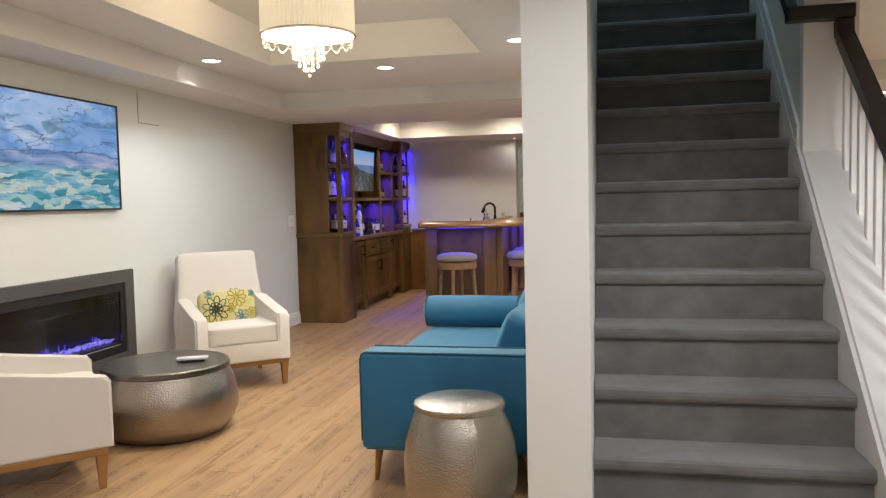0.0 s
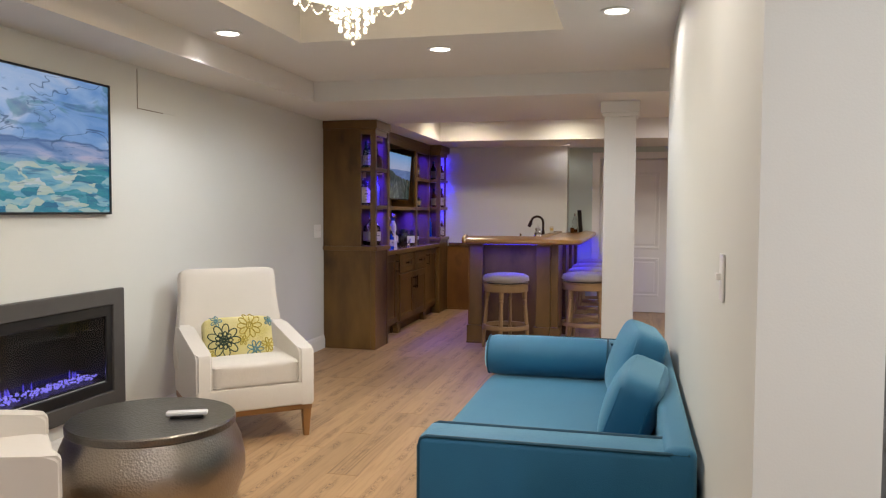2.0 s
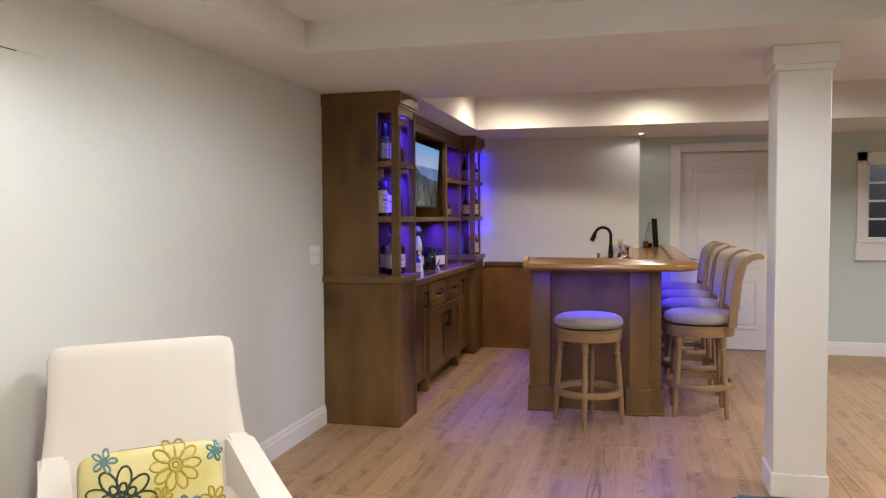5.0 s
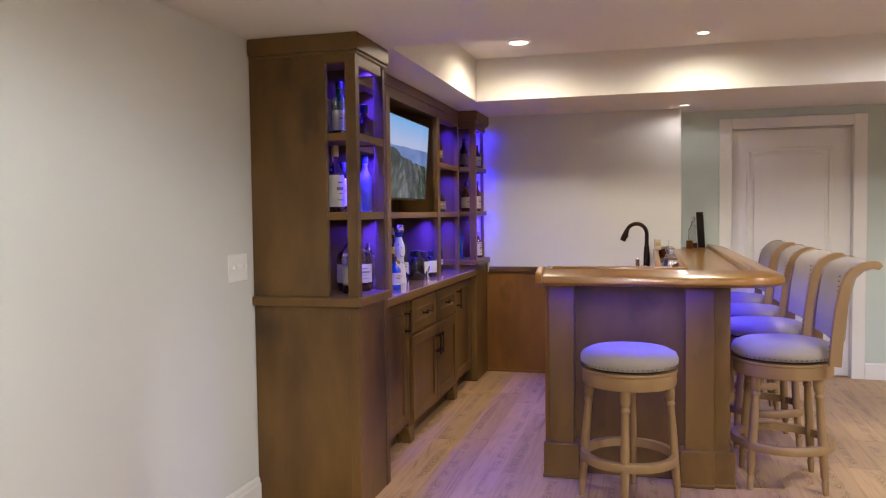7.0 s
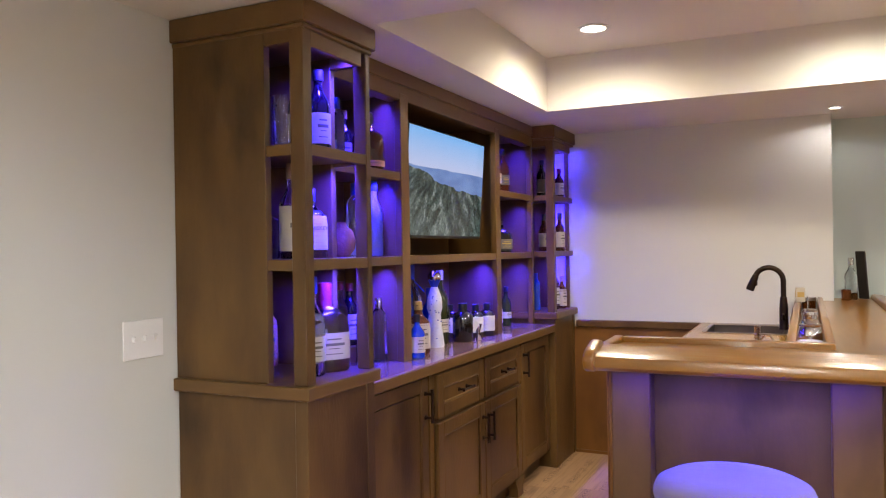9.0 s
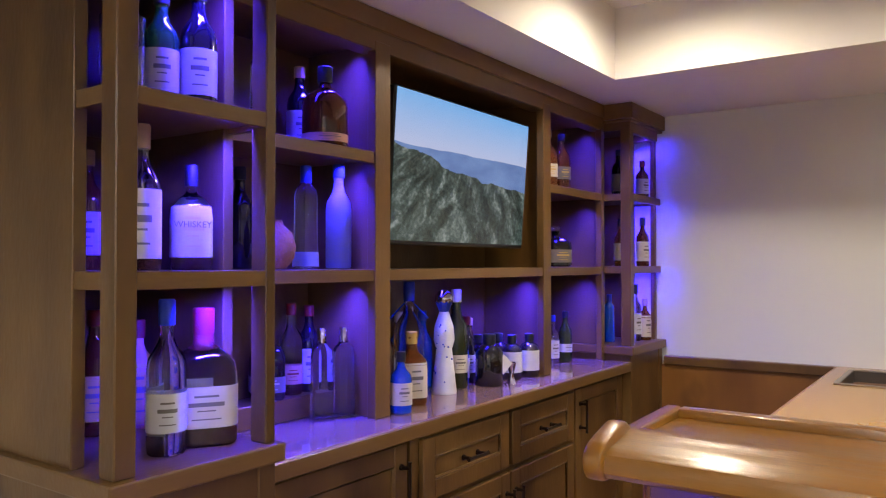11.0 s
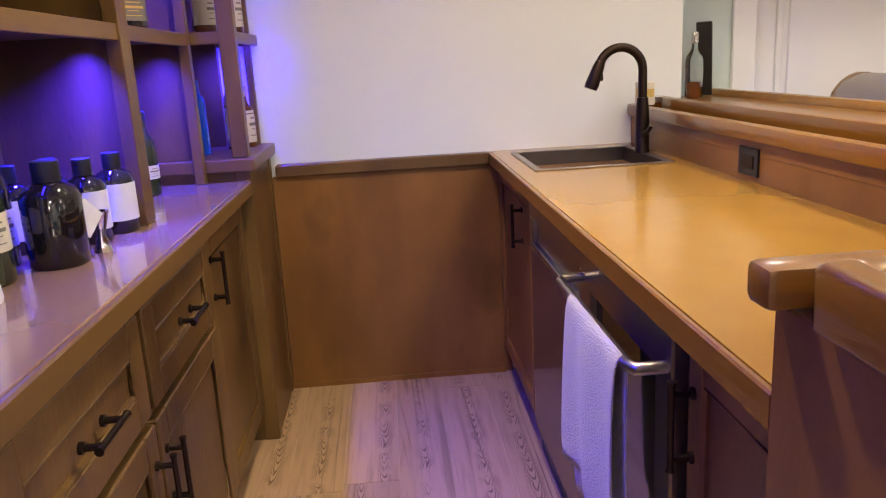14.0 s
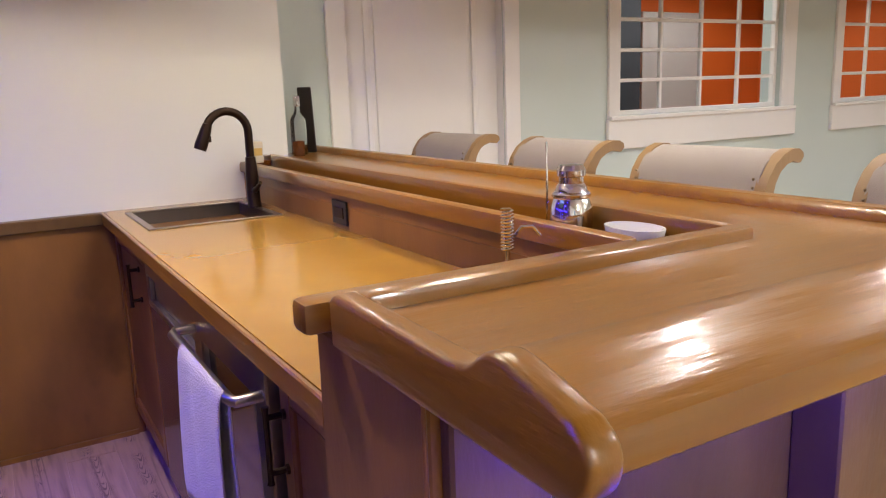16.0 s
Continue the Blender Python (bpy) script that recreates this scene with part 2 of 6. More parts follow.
M["oak"] = material("washed_oak", (0.33, 0.205, 0.095), 0.5, second=(0.20, 0.115, 0.05), scale=14, mix=0.6, stretch=(1, 1, 0.15), bump=0.1, bump_scale=120)
M["oak_leg"] = material("honey_oak", (0.36, 0.185, 0.065), 0.4, second=(0.26, 0.125, 0.04), scale=12, stretch=(1, 1, 0.2))
M["cream"] = material("cream_upholstery", (0.70, 0.655, 0.60), 0.85, second=(0.66, 0.615, 0.56), scale=5, bump=0.3, bump_scale=600, sheen=0.2)
M["greige"] = material("greige_upholstery", (0.33, 0.285, 0.255), 0.8, second=(0.28, 0.238, 0.212), scale=7, bump=0.3, bump_scale=500, sheen=0.2)
M["velvet"] = material("blue_velvet", (0.013, 0.152, 0.30), 0.6, second=(0.007, 0.092, 0.195), scale=4, mix=0.6, sheen=0.55, bump=0.12, bump_scale=260)
M["velvet"].node_tree.nodes["Principled BSDF"].inputs["Sheen Tint"].default_value = (0.45, 0.8, 0.95, 1)
M["piping"] = material("blue_piping", (0.012, 0.07, 0.12), 0.6)
M["drum"] = hammered("hammered_pewter", (0.42, 0.37, 0.32), 0.30, 105)
M["drum_top"] = hammered("dark_pewter_top", (0.20, 0.185, 0.17), 0.33, 95)
M["silver"] = hammered("hammered_nickel", (0.50, 0.46, 0.41), 0.27, 115)
M["bronze"] = material("oiled_bronze", (0.035, 0.022, 0.016), 0.38, 0.9)
M["black"] = material("black_plastic", (0.012, 0.012, 0.013), 0.35)
M["iron"] = material("black_rail_paint", (0.022, 0.017, 0.015), 0.3, second=(0.015, 0.012, 0.01))
M["steel"] = material("brushed_steel", (0.40, 0.36, 0.33), 0.28, 1.0, second=(0.33, 0.30, 0.28), scale=30, stretch=(1, 0.03, 1))
M["basin"] = material("satin_basin", (0.17, 0.15, 0.14), 0.35, 1.0, second=(0.14, 0.125, 0.115), scale=12)
M["chrome"] = material("chrome", (0.75, 0.74, 0.73), 0.08, 1.0)
M["brass"] = material("antique_nail", (0.20, 0.14, 0.08), 0.35, 1.0)
M["slate"] = material("slate_frame", (0.085, 0.08, 0.078), 0.45, second=(0.07, 0.066, 0.064), scale=20)
M["towel"] = material("white_towel", (0.74, 0.69, 0.66), 0.95, second=(0.60, 0.555, 0.55), scale=22, mix=0.5, bump=0.7, bump_scale=240, sheen=0.3)
M["bowl"] = material("white_ceramic", (0.74, 0.72, 0.69), 0.2)
M["glass"] = material("clear_glass", (0.93, 0.96, 0.97), 0.03, trans=1.0)
M["frost"] = material("frosted_glass", (0.55, 0.66, 0.85), 0.4, trans=0.75)
M["pane"] = material("window_glass", (0.9, 0.93, 0.93), 0.02, trans=1.0, ior=1.02)
M["smoked"] = material("smoked_glass", (0.42, 0.39, 0.37), 0.03, trans=1.0, ior=1.3)
# the beads' sparkle is put in as a weak warm emission
M["crystal"] = material("glowing_crystal_bead", (1.0, 0.96, 0.88), 0.05, trans=0.6, emit=(1.0, 0.85, 0.6), power=0.25)
M["lamp"] = material("lamp_face", (1, 1, 1), 0.5, emit=(1.0, 0.93, 0.82), power=9)
M["shade"] = material("string_shade", (0.82, 0.76, 0.62), 0.8, trans=0.0, emit=(1.0, 0.86, 0.60), power=0.45, second=(0.70, 0.63, 0.50), scale=60, stretch=(1, 1, 0.03))
M["shade_disc"] = material("lit_diffuser", (1, 0.95, 0.85), 0.6, emit=(1.0, 0.92, 0.76), power=2.4)
M["led"] = material("blue_led", (0.1, 0.1, 1), 0.5, emit=(0.05, 0.03, 1.0), power=3)
M["ember"] = material("lit_crystal_ember", (0.35, 0.35, 0.8), 0.2, emit=(0.22, 0.20, 1.0), power=2.2, second=(0.1, 0.1, 0.3), scale=50)
M["flame"] = material("blue_flame", (0.05, 0.05, 0.3), 0.5, emit=(0.10, 0.08, 0.95), power=1.6)
M["orange"] = material("orange_paint", (0.60, 0.115, 0.012), 0.7, second=(0.56, 0.105, 0.012), scale=3)
M["charcoal"] = material("charcoal_paint", (0.035, 0.042, 0.055), 0.6, second=(0.03, 0.036, 0.048), scale=3)
M["teal"] = material("stair_wall_paint", (0.60, 0.60, 0.55), 0.8, second=(0.57, 0.57, 0.52), scale=3)
for key, c, r, tr in (("amber", (0.22, 0.065, 0.012), 0.06, 0.55), ("darkglass", (0.010, 0.008, 0.007), 0.07, 0.0), ("green", (0.02, 0.16, 0.04), 0.06, 0.5),
                      ("bluegl", (0.01, 0.09, 0.75), 0.06, 0.5), ("rum", (0.10, 0.022, 0.006), 0.06, 0.35), ("olive", (0.022, 0.03, 0.012), 0.07, 0.0)):
    M[key] = material(key + "_glass", c, r, trans=tr, coat=0.4)
for key, c in (("label", (0.60, 0.54, 0.42)), ("label_w", (0.62, 0.61, 0.60)), ("ink", (0.16, 0.14, 0.12)), ("gold", (0.55, 0.36, 0.10)), ("redwax", (0.20, 0.010, 0.012)),
               ("cap_b", (0.015, 0.015, 0.018)), ("cork", (0.42, 0.28, 0.15)), ("pink", (0.55, 0.28, 0.22)), ("capblue", (0.02, 0.05, 0.35)), ("bone", (0.70, 0.70, 0.72))):
    M[key] = material(key, c, 0.5, second=tuple(v * 0.88 for v in c), scale=30)

# ---------- mesh helpers ----------
ROOT = {}


def thing(name, label, category, m=None, group="", kind=""):
    e = new(name)
    e.matrix_basis = m or Matrix()
    e.empty_display_size = 0.1
    ROOT[e] = m or Matrix()
    return tagged(e, label, category, group, kind)


def part(name, bm, mat, parent=None, label="", smooth=False, world=False):
    """Links a bmesh as one mesh object under a thing or a part; world: its points are in world coordinates."""
    if world and parent is not None:
        bm.transform(ROOT[parent].inverted())
    if smooth:
        for f in bm.faces:
            f.smooth = True
    me = bpy.data.meshes.new(name)
    bmesh.ops.recalc_face_normals(bm, faces=bm.faces)
    bm.to_mesh(me)
    bm.free()
    me.materials.append(mat if not isinstance(mat, str) else M[mat])
    ob = new(name, me)
    if parent is not None:
        ob.parent = parent
        ROOT[ob] = ROOT[parent]
    else:
        ROOT[ob] = Matrix()
    if label:
        ob["label"] = label
    if smooth and hasattr(me, "set_sharp_from_angle"):
        me.set_sharp_from_angle(angle=radians(40))
    return ob


def structure(name, bm, mat, label, category="", smooth=False):
    return tagged(part(name, bm, mat, None, "", smooth), label, category or name.split("_")[0], kind="structure")


def box(bm, x0, x1, y0, y1, z0, z1, bevel=0.0, seg=1, m=None):
    mat = Matrix.Translation(((x0 + x1) / 2, (y0 + y1) / 2, (z0 + z1) / 2)) @ Matrix.Diagonal((abs(x1 - x0), abs(y1 - y0), abs(z1 - z0), 1))
    if m is not None:
        mat = m @ mat
    vs = bmesh.ops.create_cube(bm, size=1.0, matrix=mat)["verts"]
    if bevel:
        es = list({e for v in vs for e in v.link_edges})
        bmesh.ops.bevel(bm, geom=es, offset=bevel, segments=seg, profile=0.5, affect="EDGES")
    return bm


def boxes(*rows, bevel=0.0, seg=1, m=None):
    bm = bmesh.new()
    for r in rows:
        box(bm, *r, bevel=bevel, seg=seg, m=m)
    return bm


def lathe(profile, seg=24, m=None, bm=None):
    """Turns (radius, height) pairs round z."""
    bm = bm or bmesh.new()
    m = m or Matrix()
    rings = []
    for r, z in profile:
        if r <= 1e-5:
            rings.append([bm.verts.new(m @ Vector((0, 0, z)))])
        else:
            rings.append([bm.verts.new(m @ Vector((r * math.cos(a), r * math.sin(a), z))) for a in (2 * math.pi * i / seg for i in range(seg))])
    for a, b in zip(rings, rings[1:]):
        for i in range(seg):
            j = (i + 1) % seg
            q = [a[i % len(a)], a[j % len(a)], b[j % len(b)], b[i % len(b)]]
            q = list(dict.fromkeys(q))
            if len(q) > 2:
                bm.faces.new(q)
    if tuple(profile[0]) != tuple(profile[-1]):  # a closed outline makes a ring, and has no ends
        for ring in (rings[0], rings[-1]):
            if len(ring) > 2:
                bm.faces.new(ring)
    return bm


def tube(points, radius, seg=10, bm=None, cap=True):
    bm = bm or bmesh.new()
    pts = [Vector(p) for p in points]
    rs = radius if isinstance(radius, (list, tuple)) else [radius] * len(pts)
    rings, up = [], None
    for i, p in enumerate(pts):
        d = (pts[min(i + 1, len(pts) - 1)] - pts[max(i - 1, 0)]).normalized()
        if up is None:
            up = Vector((0, 0, 1)) if abs(d.z) < 0.9 else Vector((1, 0, 0))
        s = d.cross(up).normalized()
        up = s.cross(d).normalized()
        rings.append([bm.verts.new(p + (s * math.cos(a) + up * math.sin(a)) * rs[i]) for a in (2 * math.pi * k / seg for k in range(seg))])
    for a, b in zip(rings, rings[1:]):
        for i in range(seg):
            bm.faces.new((a[i], a[(i + 1) % seg], b[(i + 1) % seg], b[i]))
    if cap:
        bm.faces.new(rings[0])
        bm.faces.new(rings[-1])
    return bm


def prism(poly, axis, lo, hi, bm=None):
    """Extrudes a closed outline of pairs along x, y or z."""
    bm = bm or bmesh.new()
    put = {"x": lambda a, b, c: (c, a, b), "y": lambda a, b, c: (a, c, b), "z": lambda a, b, c: (a, b, c)}[axis]
    lo_v = [bm.verts.new(put(a, b, lo)) for a, b in poly]
    hi_v = [bm.verts.new(put(a, b, hi)) for a, b in poly]
    k = len(poly)
    for i in range(k):
        bm.faces.new((lo_v[i], lo_v[(i + 1) % k], hi_v[(i + 1) % k], hi_v[i]))
    bm.faces.new(lo_v)
    bm.faces.new(hi_v)
    return bm


def cushion(x, y, z, sx, sy, sz, m=None, power=5.0, bm=None, puff=0.0, n=14):
    """A soft block: a rounded super-ellipsoid slab with bulging faces."""
    bm = bm or bmesh.new()
    made = bmesh.ops.create_cube(bm, size=2.0)
    bmesh.ops.subdivide_edges(bm, edges=list({e for v in made["verts"] for e in v.link_edges}), cuts=n, use_grid_fill=True)
    for v in bm.verts:
        p = v.co
        k = (abs(p.x) ** power + abs(p.y) ** power + abs(p.z) ** power) ** (-1 / power)
        q = p * k
        q.z *= 1 + puff * (1 - q.x * q.x) * (1 - q.y * q.y)
        v.co = Vector((x + q.x * sx / 2, y + q.y * sy / 2, z + q.z * sz / 2))
    if m is not None:
        bm.transform(m)
    return bm

# ---------- walls ----------
structure("wall_west", boxes((-2.66, -2.46, -2.2, 2.93, 0, 2.8), (-2.66, -2.46, 4.49, 11.25, 0, 2.8), (-2.66, -2.46, 2.93, 4.49, 0, 0.36), (-2.66, -2.46, 2.93, 4.49, 0.80, 2.8)),
          "paint", "long light grey painted wall with the fireplace", "wall")
structure("wall_south", boxes((-2.66, 6.4, -2.4, -2.2, 0, 2.8)), "paint", "light grey painted wall", "wall")
structure("wall_partition", boxes((0.69, 0.897, 2.15, 5.82, 0, 5.0)), "paint", "light grey painted wall beside the carpeted stairs", "wall")
structure("wall_accent", boxes((-2.66, -0.369, 10.98, 11.243, 0, 2.8)), "paint", "painted wall behind the bar sink", "wall")
structure("wall_north", boxes((-0.369, 0.046, 11.243, 11.40, 0, 2.8), (0.046, 0.970, 11.243, 11.40, 2.06, 2.8), (0.970, 1.81, 11.243, 11.40, 0, 2.8), (1.81, 3.33, 11.243, 11.40, 0, 1.15),
                              (1.81, 3.33, 11.243, 11.40, 1.93, 2.8), (3.33, 4.02, 11.243, 11.40, 0, 2.8), (4.02, 5.54, 11.243, 11.40, 0, 1.15), (4.02, 5.54, 11.243, 11.40, 1.93, 2.8),
                              (5.54, 6.4, 11.243, 11.40, 0, 2.8)), "paint_sage", "pale sage painted wall with a door and interior windows", "wall")
structure("wall_east", boxes((6.2, 6.4, -2.2, 11.4, 0, 2.8)), "paint", "light grey painted wall", "wall")
structure("wall_stairwell", boxes((1.84, 2.07, 3.56, 5.82, 0, 5.0), (0.897, 1.84, 5.70, 5.82, 0, 5.0), (0.897, 2.07, 2.18, 2.30, 2.8, 5.0)), "teal", "painted stairwell wall", "wall")
structure("wall_far_room", boxes((-0.369, 6.4, 13.6, 13.8, 0, 2.8), (6.2, 6.4, 11.4, 13.6, 0, 2.8)), "orange", "bright orange wall of the room beyond the windows", "wall")
structure("wall_closet", boxes((1.15, 1.35, 11.4, 13.6, 0, 2.8), (1.35, 3.55, 12.8, 12.95, 0, 2.8)), "charcoal", "charcoal wall of the room beyond the windows", "wall")

C = [(-2.46, -2.03, -2.2, 6.48, 2.22, 2.8), (-2.46, 6.2, 6.48, 8.05, 2.22, 2.8), (-2.03, -1.53, -2.2, 6.48, 2.38, 2.8), (0.08, 0.69, -2.2, 6.48, 2.38, 2.8),
     (-1.53, 0.08, 5.13, 6.48, 2.38, 2.8), (-1.53, 0.08, -2.2, 2.3, 2.38, 2.8), (-1.53, 0.08, 2.3, 5.13, 2.64, 2.8),
     (0.69, 6.2, -2.2, 2.15, 2.38, 2.8), (0.897, 6.2, 2.15, 2.30, 2.38, 2.8), (2.07, 6.2, 2.3, 6.48, 2.38, 2.8), (0.69, 2.07, 5.82, 6.48, 2.38, 2.8),
     (-2.46, -1.87, 8.05, 11.243, 2.22, 2.8), (-1.87, 6.2, 10.02, 11.243, 2.22, 2.8), (-1.87, 5.6, 8.05, 10.02, 2.53, 2.8), (5.6, 6.2, 8.05, 10.02, 2.22, 2.8),
     (0.69, 2.2, 2.1, 5.9, 5.0, 5.1), (-0.369, 6.4, 11.40, 13.8, 2.5, 2.8)]
structure("ceiling", boxes(*C), "ceiling", "white ceiling with soffits and raised trays", "ceiling")

def skirting(name, poly_axis, at, side, lo, hi):
    s = side
    prof = [(at, 0), (at + s * 0.018, 0), (at + s * 0.018, 0.095), (at + s * 0.013, 0.105), (at + s * 0.012, 0.118), (at + s * 0.006, 0.13), (at, 0.132)]
    if poly_axis == "y":
        return structure(name, prism([(a, b) for a, b in prof], "y", lo, hi), "trim", "white moulded skirting board", "baseboard")
    bm = bmesh.new()
    v0 = [bm.verts.new((lo, a, b)) for a, b in prof]
    v1 = [bm.verts.new((hi, a, b)) for a, b in prof]
    for i in range(len(prof)):
        j = (i + 1) % len(prof)
        bm.faces.new((v0[i], v0[j], v1[j], v1[i]))
    bm.faces.new(v0)
    bm.faces.new(v1)
    return structure(name, bm, "trim", "white moulded skirting board", "baseboard")


skirting("baseboard", "y", -2.458, 1, -2.2, 7.688)
skirting("baseboard", "y", 0.688, -1, 2.15, 5.82)
skirting("baseboard", "x", 11.241, -1, 1.072, 6.2)
skirting("baseboard", "x", 11.241, -1, -0.2, -0.056)
skirting("baseboard", "x", 2.148, -1, 0.69, 0.897)
skirting("baseboard", "x", 5.822, 1, 0.69, 1.98)

# ---------- column ----------
col = thing("column", "white square column with a moulded cap under the ceiling beam", "column", pose(0.37, 7.055, 0), kind="structure")
part("shaft", boxes((-0.122, 0.122, -0.122, 0.122, 0.0, 2.10), bevel=0.004), "trim", col)
part("capital", boxes((-0.15, 0.15, -0.15, 0.15, 2.13, 2.219), (-0.138, 0.138, -0.138, 0.138, 2.10, 2.13), bevel=0.004), "trim", col)
part("base_trim", boxes((-0.135, 0.135, -0.135, 0.135, 0.001, 0.12), bevel=0.005), "trim", col)
copy_thing(col, pose(3.55, 7.055, 0))

# ---------- door and windows ----------
d = thing("door_1", "closed white panelled door with a lever handle", "door", pose(0.499, 11.30, 0), kind="structure")
bm = boxes((-0.45, 0.468, 0, 0.04, 0.008, 2.05), bevel=0.002)
part("slab", bm, "trim", d)
for x0, x1, z0, z1 in ((-0.33, 0.33, 0.86, 1.90), (-0.33, 0.33, 0.22, 0.74)):
    part("panel", boxes((x0, x1, -0.012, 0.001, z0, z0 + 0.03), (x0, x1, -0.012, 0.001, z1 - 0.03, z1), (x0, x0 + 0.03, -0.012, 0.001, z0 + 0.03, z1 - 0.03), (x1 - 0.03, x1, -0.012, 0.001, z0 + 0.03, z1 - 0.03),
                        (x0 + 0.055, x1 - 0.055, -0.010, 0.001, z0 + 0.055, z1 - 0.055), bevel=0.004), "trim", d)
h = part("door_handle", lathe([(0.026, 0), (0.026, 0.008), (0.012, 0.012), (0.012, 0.05)], 16, pose(-0.385, -0.001, 0.95, 90)), "chrome", d, "satin nickel lever handle", True)
part("lever", tube([(-0.385, -0.05, 0.95), (-0.34, -0.055, 0.952), (-0.27, -0.05, 0.945)], [0.011, 0.010, 0.007]), "chrome", h, "", True)
cs = thing("trim", "white moulded door casing", "door casing", pose(0.499, 11.243, 0), kind="structure")
for a, b, z0, z1 in ((-0.553, -0.453, 0, 2.15), (0.471, 0.571, 0, 2.15), (-0.453, 0.471, 2.06, 2.15)):
    part("casing", boxes((a, b, -0.02, 0.0, z0, z1), bevel=0.004), "trim", cs)
part("jamb", boxes((-0.453, -0.450, 0.002, 0.15, 0, 2.055), (0.468, 0.471, 0.002, 0.15, 0, 2.055), (-0.45, 0.468, 0.002, 0.15, 2.052, 2.055)), "trim", cs)


def window(name, x0):
    w = thing(name, "white interior window with small square panes", "window", pose(x0, 11.243, 1.15), kind="structure")
    fr = part("window_frame", boxes((-0.09, 0.0, -0.022, 0.0, -0.02, 0.87), (1.52, 1.66, -0.022, 0.0, -0.02, 0.87), (-0.09, 1.66, -0.022, 0, 0.78, 0.87), (0, 1.52, 0.03, 0.07, 0.0, 0.03),
                                    (0, 0.03, 0.03, 0.07, 0.03, 0.75), (1.49, 1.52, 0.03, 0.07, 0.03, 0.75), (0, 1.52, 0.03, 0.07, 0.75, 0.78), bevel=0.003), "trim", w)
    part("window_sill", boxes((-0.10, 1.68, -0.03, 0.0, -0.20, -0.02), (-0.09, 1.66, -0.045, 0.0, -0.025, 0.0), bevel=0.004), "trim", w)
    for i in range(1, 4):
        part("muntin", boxes((0.03 + 1.46 * i / 4 - 0.011, 0.03 + 1.46 * i / 4 + 0.011, 0.035, 0.06, 0.03, 0.75), bevel=0.003), "trim", fr)
    for i in range(1, 4):
        part("muntin", boxes((0.03, 1.49, 0.036, 0.059, 0.03 + 0.72 * i / 4 - 0.011, 0.03 + 0.72 * i / 4 + 0.011), bevel=0.003), "trim", fr)
    for i in range(4):
        for j in range(4):
            p = part("pane", boxes((0.042 + 0.365 * i, 0.38 + 0.365 * i, 0.046, 0.049, 0.042 + 0.18 * j, 0.198 + 0.18 * j)), "pane", w)
            p.visible_shadow = False


window("window_1", 1.81)
window("window_2", 4.02)

# ---------- downlights ----------
made = {}
for x, y, z, power, color, r in DOWNLIGHTS:
    if r not in made:
        dl = thing("downlight", "round white recessed ceiling downlight, switched on", "ceiling light", pose(x, y, z), group="recessed downlights")
        part("trim_ring", lathe([(r * 1.0, -0.001), (r * 1.35, -0.001), (r * 1.35, -0.005), (r * 1.05, -0.008), (r, -0.006), (r * 1.0, -0.001)], 28), "trim", dl, "", True)
        part("lamp_face", lathe([(r * 1.0, -0.003), (0.0, -0.004)], 28), "lamp", dl, "glowing lamp face")
        made[r] = dl
    else:
        # also copied to the added rows, where no fixture is known
        copy_thing(made[r], pose(x, y, z))
    spot("downlight_lamp", pose(x, y, z - 0.014), power, color, 0.30 if x > 2.9 else r * 0.8, 172 if z == 2.53 else 128 if x == -1.83 else 168, 1.0 if z == 2.53 else 0.6 if x == -1.83 else 0.35)

# ---------- stairs ----------
RISE, GO, Y1 = 0.2, 0.215, 2.19
st = thing("staircase", "straight flight of stairs carpeted in grey", "stairs", pose(1.37, 2.19, 0), kind="structure")
for k in range(1, 15):
    y, z = Y1 + GO * (k - 1), RISE * k
    prof = [(y + 0.028, z - RISE), (y + 0.028, z - 0.052), (y + 0.008, z - 0.048), (y - 0.002, z - 0.036), (y - 0.004, z - 0.022), (y + 0.002, z - 0.008), (y + 0.016, z),
            (y + GO + 0.03, z), (y + GO + 0.03, z - RISE)]
    part("step", prism(prof, "x", 0.899, 1.822), "carpet", st, "", False, True)
line = lambda y: RISE + (y - Y1) * RISE / GO
part("skirt_board", prism([(2.22, 0.0), (2.22, line(2.22) + 0.07), (5.6, line(5.6) + 0.07), (5.6, 0.0)], "x", 1.823, 1.838), "trim", st, "", False, True)
part("stringer", prism([(2.2, 0.0), (2.2, line(2.2) + 0.10), (3.558, line(3.558) + 0.10), (3.558, 0.0)], "x", 1.8385, 2.07), "trim", st, "white boxed stringer", False, True)
part("wall_skirt", prism([(3.56, line(3.56) - 0.1), (3.56, line(3.56) + 0.17), (5.68, line(5.68) + 0.17), (5.68, line(5.68) - 0.1)], "x", 1.825, 1.8395), "trim", st, "", False, True)
bal = thing("balustrade", "white balustrade with a dark stained handrail and newel", "railing", pose(2.0, 2.22, 0), kind="structure")
rail_z = lambda y: 1.66 + 0.87 * (y - 3.04)
for i in range(11):
    y = 2.36 + 0.105 * i
    part("baluster", boxes((1.984, 2.016, y - 0.016, y + 0.016, line(y) + 0.08, rail_z(y) - 0.02), bevel=0.003), "trim", bal, "", False, True)
part("handrail", prism([(2.26, rail_z(2.26) - 0.035), (2.26, rail_z(2.26) + 0.035), (3.47, rail_z(3.47) + 0.035), (3.47, rail_z(3.47) - 0.035)], "x", 1.965, 2.035), "iron", bal, "dark stained handrail", False, True)
part("rail_return", boxes((1.755, 2.04, 3.43, 3.50, 2.10, 2.165), (1.965, 2.035, 3.43, 3.52, 2.02, 2.10), bevel=0.006), "iron", bal, "dark stained rail return", False, True)
